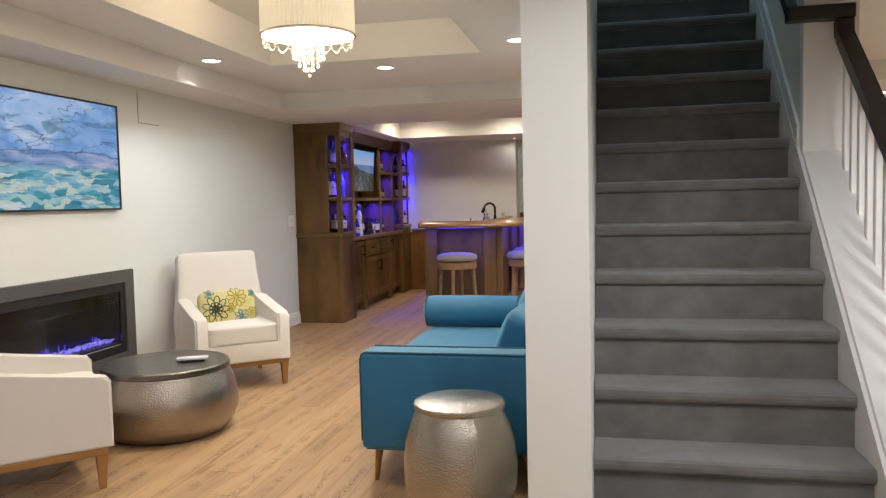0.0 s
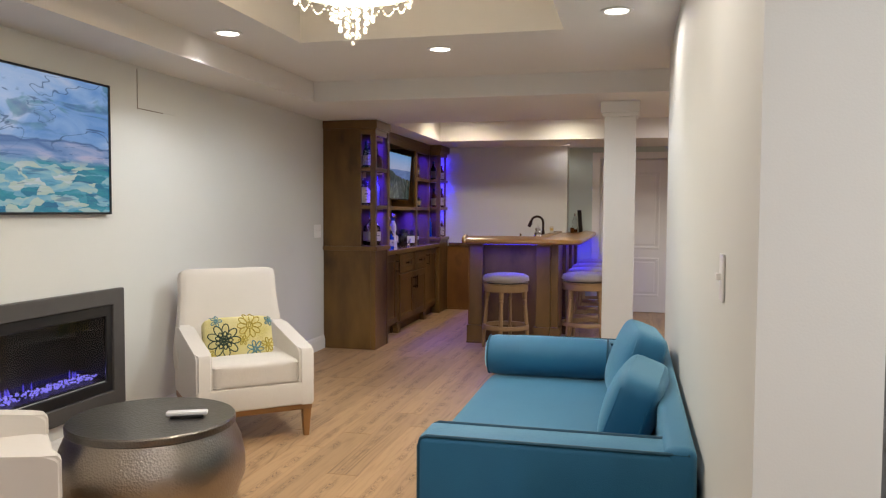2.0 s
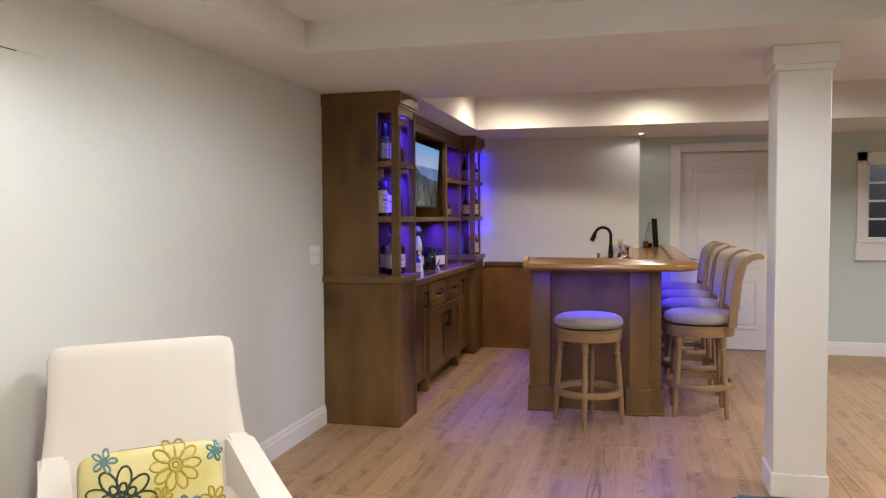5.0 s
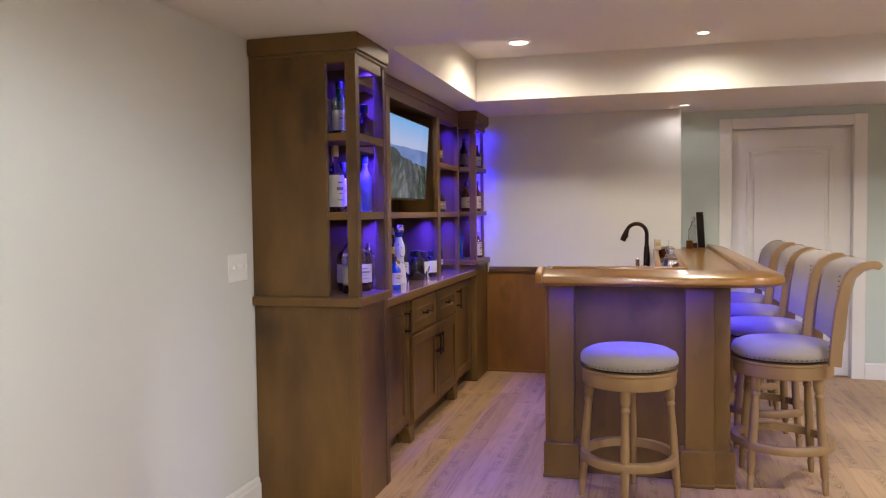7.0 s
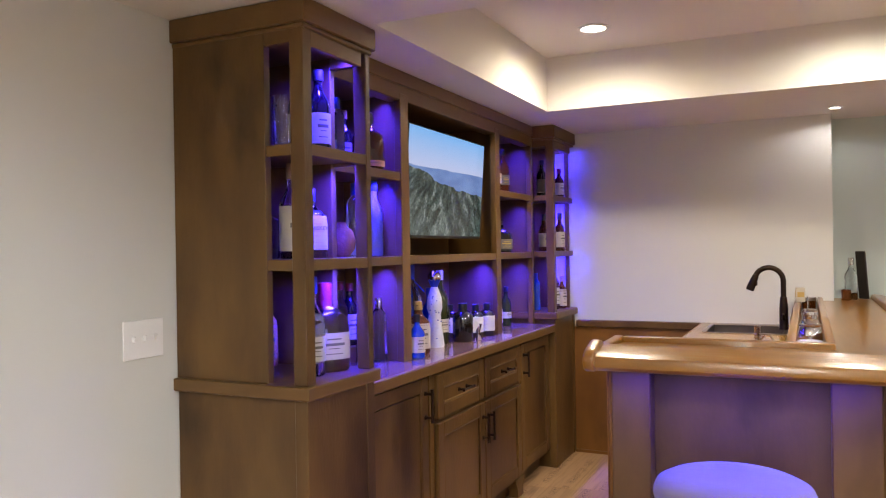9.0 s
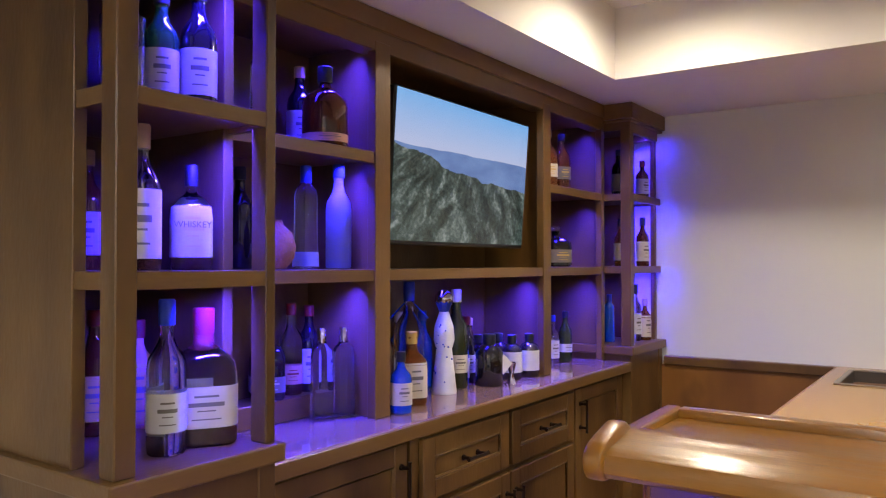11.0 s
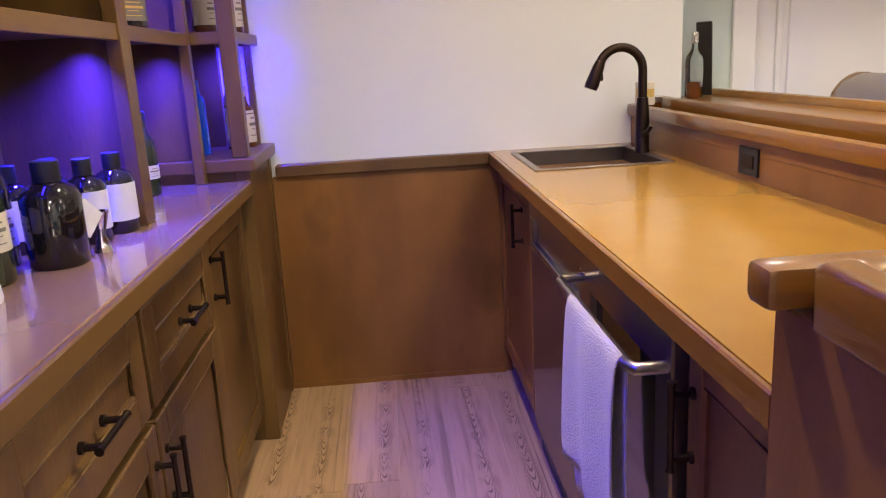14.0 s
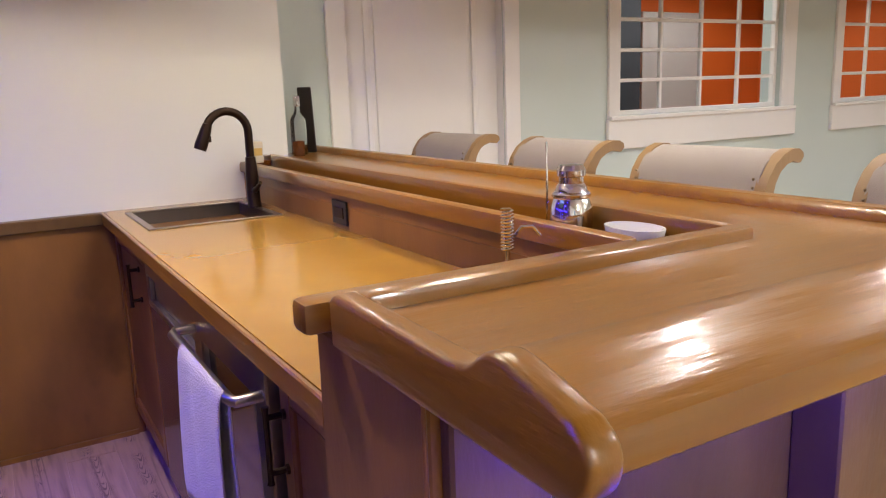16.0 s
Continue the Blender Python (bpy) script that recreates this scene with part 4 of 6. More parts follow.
sd = thing("side_table", "round hammered nickel drum side table beside the sofa", "side table", pose(0.36, 2.675, 0))
part("body", lathe([(0.16, 0.0), (0.175, 0.01), (0.205, 0.08), (0.228, 0.18), (0.232, 0.27), (0.222, 0.36), (0.198, 0.44), (0.178, 0.485), (0.176, 0.492)], 56), "silver", sd, "hammered nickel body", True)
part("tabletop", lathe([(0.176, 0.491), (0.184, 0.495), (0.187, 0.505), (0.184, 0.517), (0.176, 0.521), (0.0, 0.520)], 56), "silver", sd, "hammered nickel lid", True)

so = thing("sofa", "teal blue velvet sofa with piped arms on tapered legs", "sofa", pose(0.25, 4.05, 0))
part("base", boxes((-0.17, 0.60, 3.04, 5.06, 0.17, 0.32), bevel=0.012, seg=2), "velvet", so, "", True, True)
for y0, y1 in ((3.02, 3.20), (4.90, 5.08)):
    a = part("arm", boxes((-0.18, 0.665, y0, y1, 0.18, 0.635), bevel=0.022, seg=3), "velvet", so, "", True, True)
    for yy in (y0 + 0.008, y1 - 0.008):
        part("piping", tube([(-0.175, yy, 0.22), (-0.176, yy, 0.60), (-0.168, yy, 0.625), (-0.15, yy, 0.634), (0.65, yy, 0.634)], 0.006, 6), "piping", a, "", True, True)
part("backrest", boxes((0.575, 0.672, 3.02, 5.08, 0.18, 0.655), bevel=0.03, seg=3), "velvet", so, "", True, True)
part("seat_cushion", cushion(0.14, 4.05, 0.385, 0.80, 1.69, 0.17, None, 12, puff=0.12), "velvet", so, "", True, True)
for sx in (-0.12, 0.58):
    for sy in (3.12, 4.98):
        part("leg", tube([(sx, sy, 0.18), (sx - (0.02 if sx < 0 else -0.02), sy, 0.0)], [0.021, 0.011], 10), "oak_leg", so, "tapered honey wood leg", True, True)
bo = thing("bolster", "round teal velvet bolster cushion on the sofa", "bolster", pose(0.05, 4.78, 0.575))
part("cover", lathe([(0.0, -0.33), (0.07, -0.33), (0.098, -0.315), (0.106, -0.28), (0.108, 0.0), (0.106, 0.28), (0.098, 0.315), (0.07, 0.33), (0.0, 0.33)], 32, pose(0, 0, 0, 0, 90, 0)), "velvet", bo, "", True)
for s in (-1, 1):
    part("piping", tube([(s * 0.312, 0.101 * math.cos(a), 0.101 * math.sin(a)) for a in (2 * math.pi * i / 32 for i in range(33))], 0.005, 6, None, False), "piping", bo, "", True)
for y, tilt, turn, hc, zc in ((4.50, 20, 5, 0.36, 0.622), (3.86, 20, -6, 0.30, 0.585)):
    cu = thing("sofa_cushion", "teal velvet back cushion with piped edges leaning on the sofa", "cushion", pose(0.495, y, zc, 0, tilt, turn), group="back cushions of the sofa")
    part("cover", cushion(0, 0, 0, 0.56, hc, 0.17, pose(0, 0, 0, 90, 0, 90), 6, puff=0.34), "velvet", cu, "", True)
    for s in (-1, 1):
        part("piping", tube([(s * 0.06, 0.272 * math.copysign(abs(math.cos(a)) ** 0.36, math.cos(a)), hc * 0.48 * math.copysign(abs(math.sin(a)) ** 0.36, math.sin(a))) for a in (2 * math.pi * i / 64 for i in range(65))], 0.005, 6), "velvet", cu, "", True)

# ---------- bar wall cabinets ----------
def shaker(parent, y0, y1, z0, z1, x, handle=None, name="door", mat="cab", s=1, w=0.062):
    """A framed panel door whose face looks along s * x."""
    t = lambda a, b: (x + s * a, x + s * b) if s > 0 else (x + s * b, x + s * a)
    dr = part(name, boxes((*t(0.001, 0.012), y0 + w - 0.006, y1 - w + 0.006, z0 + w - 0.006, z1 - w + 0.006), bevel=0.004), mat, parent, "", False, True)
    for ya, yb in ((y0, y0 + w), (y1 - w, y1)):
        part("stile", boxes((*t(0.0005, 0.022), ya, yb, z0, z1), bevel=0.003), mat, dr, "", False, True)
    for za, zb in ((z0, z0 + w), (z1 - w, z1)):
        part("rail", boxes((*t(0.0005, 0.0215), y0 + w, y1 - w, za, zb), bevel=0.003), mat, dr, "", False, True)
    k = x + s * 0.015
    part("bead", tube([(k, y0 + w + 0.003, z0 + w + 0.003), (k, y1 - w - 0.003, z0 + w + 0.003), (k, y1 - w - 0.003, z1 - w - 0.003), (k, y0 + w + 0.003, z1 - w - 0.003), (k, y0 + w + 0.003, z0 + w + 0.003)], 0.006, 6), mat, dr, "", True, True)
    if handle:
        pull(dr, x + s * 0.022, *handle)
    return dr


def pull(parent, x, y, z, vertical=True, length=0.13, s=1):
    bm = bmesh.new()
    h2 = length / 2
    ends = [(0, -h2), (0, h2)] if vertical else [(-h2, 0), (h2, 0)]
    o = s * 0.034
    tube([(x + o, y + ends[0][0] * 1.12, z + ends[0][1] * 1.12), (x + o, y + ends[0][0], z + ends[0][1]), (x + o, y + ends[1][0], z + ends[1][1]), (x + o, y + ends[1][0] * 1.12, z + ends[1][1] * 1.12)],
         [0.0075, 0.0055, 0.0055, 0.0075], 8, bm)
    for dy, dz in ends:
        tube([(x, y + dy * 0.8, z + dz * 0.8), (x + s * 0.006, y + dy * 0.8, z + dz * 0.8), (x + s * 0.007, y + dy * 0.8, z + dz * 0.8), (x + o, y + dy * 0.8, z + dz * 0.8)], [0.010, 0.010, 0.006, 0.006], 8, bm)
    part("handle", bm, "bronze", parent, "oil rubbed bronze bar pull", True, True)


XB, XF = -2.457, -1.92


def tower(y0, y1, XF):
    t = thing("display_cabinet", "tall open display cabinet of stained alder lit by blue strips", "cabinet", pose(-2.19, (y0 + y1) / 2, 0), group="display cabinets of the bar wall")
    part("base_body", boxes((XB, XF - 0.004, y0 + 0.004, y1, 0.0, 0.962), bevel=0.003), "cab", t, "", False, True)
    part("corner_stile", boxes((XF - 0.05, XF, y0, y0 + 0.05, 0.0, 0.962), (XF - 0.02, XF, y1 - 0.05, y1 + 0.002, 0.0, 0.962), bevel=0.003), "cab", t, "", False, True)
    part("ledge", boxes((XB, XF + 0.02, y0 - 0.02, y1 + 0.015, 0.962, 1.005), bevel=0.005, seg=2), "cab_y", t, "", False, True)
    for ya, yb in ((y0, y0 + 0.03), (y1 - 0.03, y1)):
        part("side_panel", boxes((XB, XF - 0.15, ya, yb, 1.005, 2.13), (XF - 0.15, XF - 0.048, ya, yb, 2.085, 2.13), bevel=0.002), "cab", t, "", False, True)
        # the far cabinet's end post is thinned so the added lamp shines past
        part("side_post", boxes((XF - 0.052, XF if ya == y0 or y0 < 9 else XF - 0.028, ya if ya == y0 else yb - 0.03, ya + 0.048 if ya == y0 else yb, 1.005, 2.13), bevel=0.003), "cab", t, "", False, True)
    part("front_rail", boxes((XF - 0.025, XF - 0.002, y0 + 0.048, y1 - 0.052, 2.075, 2.13), bevel=0.002), "cab_y", t, "", False, True)
    for z in (1.366, 1.731):
        part("shelf", boxes((XB, XF - 0.02, y0 + 0.022, y1 - 0.022, z + 0.012, z + 0.036), (XF - 0.02, XF - 0.003, y0 + 0.004, y1 - 0.004, z, z + 0.0365), (XF - 0.15, XF - 0.02, y0 + 0.004, y0 + 0.022, z, z + 0.0365),
                            (XF - 0.15, XF - 0.02, y1 - 0.022, y1 - 0.004, z, z + 0.0365), bevel=0.0015), "cab_y", t, "", False, True)
    part("back_panel", boxes((XB, XB + 0.012, y0 + 0.03, y1 - 0.03, 1.005, 2.13)), "cab", t, "", False, True)
    part("crown", boxes((XB, XF + 0.018, y0 - 0.016, y1 + 0.016, 2.14, 2.218), (XB, XF + 0.008, y0 - 0.006, y1 + 0.006, 2.125, 2.14), bevel=0.004), "cab_y", t, "", False, True)
    for z in (1.377, 1.742, 2.124):
        part("led_strip", boxes((XF - 0.035, XF - 0.025, y0 + 0.06, y1 - 0.06, z - 0.005, z - 0.001)), "led", t, "glowing blue light strip", False, True)
        area("led_lamp", pose(XF - 0.06, y1 - 0.10, z - 0.014, 8, 30, 0), LED * (1.8 if y0 < 9 else 1.0), BLUE, 0.02, 0.14, 104)
        # extra lamp added by the far post to throw blue on the accent wall
        if y0 > 9:
            area("led_lamp", pose(XF - 0.0155, y1 - 0.07, z - 0.02 if z < 2 else z - 0.055, 40, 8, 0), LED * 0.095, BLUE, 0.012, 0.05)
    return t


LED = 5.0
T1 = tower(7.69, 8.095, XF)
T2 = tower(10.50, 10.955, XF - 0.07)

sh = thing("shelf_unit", "open wall shelves of stained alder around a television, lit blue", "shelves", pose(-2.3, 9.32, 0.93))
XS = -2.13
part("back_panel", boxes((XB, XB + 0.012, 8.097, 10.498, 0.931, 2.12)), "cab", sh, "", False, True)
for y0, y1 in ((8.70, 8.775), (9.835, 9.905)):
    part("upright", boxes((XB + 0.012, XS, y0 + 0.024, y1 - 0.024, 0.931, 2.12), (XS - 0.03, XS + 0.004, y0, y1, 0.931, 2.12), bevel=0.002), "cab", sh, "", False, True)
for y0, y1 in ((8.098, 8.125), (10.465, 10.498)):
    part("end_stile", boxes((XS - 0.03, XS + 0.002, y0, y1, 0.931, 2.12), bevel=0.002), "cab", sh, "", False, True)
for y0, y1, z in ((8.098, 8.722, 1.362), (8.753, 9.857, 1.362), (9.883, 10.497, 1.362), (8.098, 8.722, 1.732), (9.883, 10.497, 1.732)):
    part("shelf", boxes((XB + 0.012, XS - 0.018, y0, y1, z + 0.012, z + 0.037), (XS - 0.018, XS - 0.001, y0, y1, z, z + 0.0375), bevel=0.0015), "cab_y", sh, "", False, True)
part("header", boxes((-2.20, XS + 0.002, 8.098, 10.497, 2.09, 2.218), (-2.20, XS + 0.012, 8.098, 10.497, 2.155, 2.218), bevel=0.003), "cab_y", sh, "", False, True)
part("top_panel", boxes((XB + 0.012, -2.20, 8.098, 10.497, 2.12, 2.135)), "cab", sh, "", False, True)
part("bottle_step", boxes((XB + 0.013, -2.33, 8.13, 8.715, 0.931, 1.0), bevel=0.003), "cab_y", sh, "", False, True)
for y0, y1 in ((8.13, 8.70), (8.78, 9.83), (9.91, 10.46)):
    for z in (1.373, 1.743, 2.118):
        if y0 == 8.78 and z > 1.4:
            continue
        part("led_strip", boxes((-2.168, -2.158, y0 + 0.02, y1 - 0.02, z - 0.004, z - 0.001)), "led", sh, "glowing blue light strip", False, True)
        area("led_lamp", pose(-2.21, y1 - 0.075, z - 0.014, 2, 10, 0), LED * (1.3 if y1 - y0 < 0.8 else 2.0), BLUE, 0.02, 0.14, 112)
        area("led_lamp", pose(-2.23, (y0 + y1) / 2 - 0.08, z - 0.012, 0, -24, 0), LED * 0.36, BLUE, 0.02, (y1 - y0) * 0.6, 140)

tv = thing("television", "flat black television showing a green mountain under blue sky", "television", pose(-2.19, 9.325, 1.752, 0, 0, 1) @ pose(0, 0, 0, 0, 4, 0))
part("case", boxes((-0.04, 0.0, -0.478, 0.478, -0.272, 0.268), bevel=0.006), "black", tv)
part("screen", boxes((-0.002, 0.003, -0.468, 0.468, -0.256, 0.260)), screen_material("mountain_picture", "hill"), tv, "lit screen with a mountain landscape")
part("wall_bracket", boxes((-0.25, -0.04, -0.1, 0.1, -0.12, 0.12), bevel=0.004), "black", tv)

# base units
def feet(parent, ys, x):
    for y in ys:
        part("foot", prism([(y - 0.04, 0.0), (y + 0.04, 0.0), (y + 0.045, 0.05), (y + 0.07, 0.085), (y + 0.07, 0.105), (y - 0.07, 0.105), (y - 0.07, 0.085), (y - 0.045, 0.05)], "x", x - 0.05, x + 0.008), "cab", parent, "", False, True)


def base_unit(y0, y1, x, label):
    t = thing("base_cabinet", label, "cabinet", pose(-2.27, (y0 + y1) / 2, 0), group="base cabinets of the bar wall")
    part("body", boxes((XB, x, y0 + 0.001, y1 - 0.001, 0.10, 0.884), (XB, x - 0.06, y0 + 0.001, y1 - 0.001, 0.0, 0.10)), "cab", t, "", False, True)
    return t


XD = -2.05
b1 = base_unit(8.097, 8.75, XD, "stained alder base cabinet with one panelled door")
shaker(b1, 8.13, 8.737, 0.125, 0.865, XD, (8.705, 0.745))
b2 = base_unit(8.75, 9.93, XD + 0.02, "stained alder base cabinet with two drawers over two panelled doors")
for y0, y1 in ((8.795, 9.33), (9.355, 9.885)):
    shaker(b2, y0, y1, 0.665, 0.865, XD + 0.02, ((y0 + y1) / 2, 0.765, False, 0.11), "drawer")
for y0, y1, hy in ((8.795, 9.337, 9.308), (9.348, 9.885, 9.377)):
    shaker(b2, y0, y1, 0.125, 0.645, XD + 0.02, (hy, 0.52))
feet(b2, (8.795, 9.885), XD + 0.02)
b3 = base_unit(9.93, 10.499, XD, "stained alder base cabinet with one panelled door")
shaker(b3, 9.945, 10.48, 0.125, 0.865, XD, (9.985, 0.745))
wt = thing("worktop", "glossy stained wooden worktop of the bar wall", "worktop", pose(-2.25, 9.32, 0.885))
part("front_edge", boxes((-2.003, -1.988, 8.097, 10.499, 0.882, 0.929), bevel=0.004), "cab_y", wt, "stained alder front edge", False, True)
part("slab", boxes((XB, -2.003, 8.097, 10.499, 0.885, 0.93), bevel=0.002), material("polished_alder", (0.28, 0.17, 0.09), 0.14, second=(0.22, 0.13, 0.068), scale=8, stretch=(1, 0.15, 1), coat=0.6), wt, "", False, True)

# ---------- wainscot ----------
wa = thing("wainscot", "low cherry wood wall panel with a capping rail", "wall panel", pose(-1.57, 10.96, 0), kind="structure")
part("panel", boxes((-1.989, -1.08, 10.945, 10.979, 0.0, 0.872)), "red", wa, "", False, True)
part("capping", boxes((-1.972, -1.146, 10.925, 10.979, 0.874, 0.92), bevel=0.004), "cab", wa, "", False, True)
part("toe_strip", boxes((-1.989, -1.11, 10.935, 10.9445, 0.0, 0.02)), "red", wa, "", False, True)

# ---------- bar ----------
BH = 1.024
ba = thing("bar_counter", "wooden bar front with panelled posts and plinths", "bar", pose(-0.6, 9.0, 0))
part("front_panel", boxes((-1.105, -0.26, 8.465, 8.61, 0.0, BH)), "cab", ba, "", False, True)
part("back_panel", boxes((-1.105, -0.565, 8.611, 8.70, 0.0, 0.99)), "red", ba, "", False, True)
part("corner_block", boxes((-0.564, -0.26, 8.611, 8.699, 0.0, 0.99)), "red", ba, "", False, True)
part("back_lip", boxes((-1.105, -0.565, 8.675, 8.70, 0.991, BH + 0.004)), "red", ba, "", False, True)
part("side_wall", boxes((-0.570, -0.26, 8.70, 11.24, 0.0, 0.99)), "red", ba, "", False, True)
part("side_lip", boxes((-0.570, -0.556, 8.70, 11.24, 0.991, BH + 0.004)), "red", ba, "", False, True)
part("side_core", boxes((-0.461, -0.26, 8.612, 11.24, 0.991, BH)), "red", ba, "", False, True)
part("end_panel", boxes((-1.15, -1.105, 8.40, 8.70, 0.0, BH), bevel=0.003), "red", ba, "", False, True)
part("end_trim", boxes((-1.156, -1.15, 8.40, 8.44, 0.0, BH), bevel=0.002), "red", ba, "", False, True)
for x0, x1, y0, y1 in ((-1.135, -1.003, 8.38, 8.465), (-0.452, -0.312, 8.38, 8.465), (-0.312, -0.236, 8.41, 8.55)):
    part("post", boxes((x0, x1, y0, y1, 0.18, BH), bevel=0.004), "cab", ba, "", False, True)
    part("plinth", boxes((x0 - 0.025, x1 + 0.025 if x1 != -0.312 else x1, y0 - 0.022, y1, 0.002, 0.185), (x0 - 0.03, x1 + 0.03 if x1 != -0.312 else x1, y0 - 0.028, y1, 0.0, 0.02), bevel=0.004), "cab", ba, "", False, True)
for y in (9.25, 10.10, 10.95):
    part("post", boxes((-0.26, -0.225, y - 0.07, y + 0.07, 0.18, BH), bevel=0.004), "cab", ba, "", False, True)
    part("plinth", boxes((-0.26, -0.21, y - 0.09, y + 0.09, 0.0, 0.185), bevel=0.004), "cab", ba, "", False, True)
for x0, x1 in ((-1.0, -0.452),):
    part("led_strip", boxes((x0, x1, 8.405, 8.415, BH - 0.01, BH - 0.002)), "led", ba, "glowing blue light strip", False, True)
part("led_strip", boxes((-0.222, -0.212, 8.55, 11.2, BH - 0.01, BH - 0.002)), "led", ba, "glowing blue light strip", False, True)
area("bar_led_lamp", pose(-0.72, 8.30, BH - 0.008, -12, 0, 0), 8.0, BLUE, 0.80, 0.012)
area("bar_led_lamp", pose(-0.17, 9.85, BH - 0.008, 0, 0, 0), 15.0, BLUE, 0.012, 2.6)

OX, OY, RAD = 0.005, 8.150, 0.22
EX = -1.138
RAIL = [(0.012, 1.032), (0.0, 1.042), (0.0, 1.060), (0.007, 1.074), (0.028, 1.083), (0.070, 1.089), (0.110, 1.098), (0.135, 1.102), (0.150, 1.099), (0.158, 1.089), (0.160, 1.076), (0.160, 1.026), (0.03, 1.026)]


def rail_path():
    for i in range(13):
        yield (EX + (OX - RAD - EX) * i / 12, OY), (0, 1)
    for i in range(1, 13):
        a = -math.pi / 2 + math.pi / 2 * i / 12
        yield (OX - RAD + RAD * math.cos(a), OY + RAD + RAD * math.sin(a)), (-math.cos(a), -math.sin(a))
    for i in range(1, 25):
        yield (OX, OY + RAD + (11.24 - OY - RAD) * i / 24), (-1, 0)


bm = bmesh.new()
rings = [[bm.verts.new((p[0] + nrm[0] * dd, p[1] + nrm[1] * dd, z)) for dd, z in RAIL] for p, nrm in rail_path()]
for a, b in zip(rings, rings[1:]):
    for i in range(len(RAIL)):
        j = (i + 1) % len(RAIL)
        bm.faces.new((a[i], a[j], b[j], b[i]))
bm.faces.new(rings[0])
bm.faces.new(rings[-1])
bt = thing("counter_top", "varnished oak bar top with a rounded arm rail", "bar top", pose(-0.6, 9.0, 1.01))
part("arm_rail", bm, "bar", bt, "rounded varnished arm rail", True, True)
part("surface", boxes((EX, -0.154, 8.309, 8.60, 1.026, 1.074)), "bar", bt, "", False, True)
part("surface", boxes((-0.46, -0.154, 8.60, 11.239, 1.026, 1.074)), "bar_y", bt, "", False, True)
horn = [(8.60, 1.028), (8.602, 1.088), (8.59, 1.096), (8.33, 1.092), (8.305, 1.093), (8.288, 1.100), (8.275, 1.111), (8.26, 1.118), (8.24, 1.118), (8.22, 1.113), (8.185, 1.104), (8.155, 1.094), (8.138, 1.082),
        (8.131, 1.066), (8.134, 1.046), (8.145, 1.031), (8.162, 1.024), (8.19, 1.024)]
def rounded_board(outline, x0, x1, r):
    """A board along x with a smooth outline and rolled edges: the outline is splined, then inset towards both faces."""
    pts = []
    for a, b in zip(outline, outline[1:] + outline[:1]):
        a, b = Vector(a), Vector(b)
        pts.append(a)
        if (b - a).length > 0.03:
            d = (b - a).normalized() * 0.008
            pts += [a + d, a.lerp(b, 0.5), b - d]
    for _ in range(2):
        pts = [q for a, b in zip(pts, pts[1:] + pts[:1]) for q in (a.lerp(b, 0.25), a.lerp(b, 0.75))]
    m = len(pts)
    turn = sum(a.x * b.y - b.x * a.y for a, b in zip(pts, pts[1:] + pts[:1]))
    nor = []
    for i in range(m):
        d = (pts[(i + 1) % m] - pts[i - 1]).normalized()
        nor.append(Vector((-d.y, d.x)) * (1 if turn > 0 else -1))
    bm = bmesh.new()
    rings = []
    for x, q in ((x0, 0.85), (x0 + 0.15 * r, 0.45), (x0 + 0.45 * r, 0.15), (x0 + r, 0.0), (x1 - r, 0.0), (x1 - 0.45 * r, 0.15), (x1 - 0.15 * r, 0.45), (x1, 0.85)):
        rings.append([bm.verts.new((x, p.x + v.x * r * q, p.y + v.y * r * q)) for p, v in zip(pts, nor)])
    for a, b in zip(rings, rings[1:]):
        for i in range(m):
            bm.faces.new((a[i], a[(i + 1) % m], b[(i + 1) % m], b[i]))
    bm.faces.new(rings[0])
    bm.faces.new(rings[-1])
    return bm


bm = rounded_board(horn, EX - 0.032, EX + 0.004, 0.008)
part("end_board", bm, "bar_y", bt, "shaped end board with a scroll", True, True)
part("inner_trim", boxes((EX + 0.002, -0.431, 8.562, 8.602, 1.028, 1.095), bevel=0.008, seg=2), "bar", bt, "", True, True)
part("inner_trim", boxes((-0.462, -0.430, 8.603, 11.239, 1.028, 1.095), bevel=0.008, seg=2), "bar_y", bt, "", True, True)
part("lower_cap", boxes((-1.184, -0.58, 8.65, 8.70, 1.028, 1.073), bevel=0.01, seg=2), "bar", bt, "", True, True)
part("lower_cap", boxes((-0.590, -0.552, 8.702, 10.978, 1.028, 1.073), bevel=0.01, seg=2), "bar_y", bt, "", True, True)
part("channel", boxes((-1.15, -0.475, 8.613, 8.65, 0.992, 1.002), (-0.555, -0.462, 8.651, 10.978, 0.992, 1.002)), "bar_y", bt, "", False, True)

wk = thing("worktop", "glossy tan bar worktop with an inset sink", "worktop", pose(-0.86, 9.86, 0.875))
part("slab", holed((-1.136, 8.701, -0.571, 10.979), (-1.055, 10.385, -0.64, 10.84), "z", 0.875, 0.92), "stone", wk, "", False, True)
part("front_edge", boxes((-1.148, -1.136, 8.701, 10.979, 0.873, 0.9195), bevel=0.003), "bar_y", wk, "varnished wooden front edge", False, True)
sk = thing("sink", "stainless steel bar sink inset in the worktop", "sink", pose(-0.85, 10.615, 0.92))
SX0, SX1, SY0, SY1 = -1.075, -0.62, 10.365, 10.86
part("rim", holed((SX0, SY0, SX1, SY1), (SX0 + 0.022, SY0 + 0.022, SX1 - 0.022, SY1 - 0.022), "z", 0.9205, 0.925, 0.0012), "steel", sk, "", False, True)
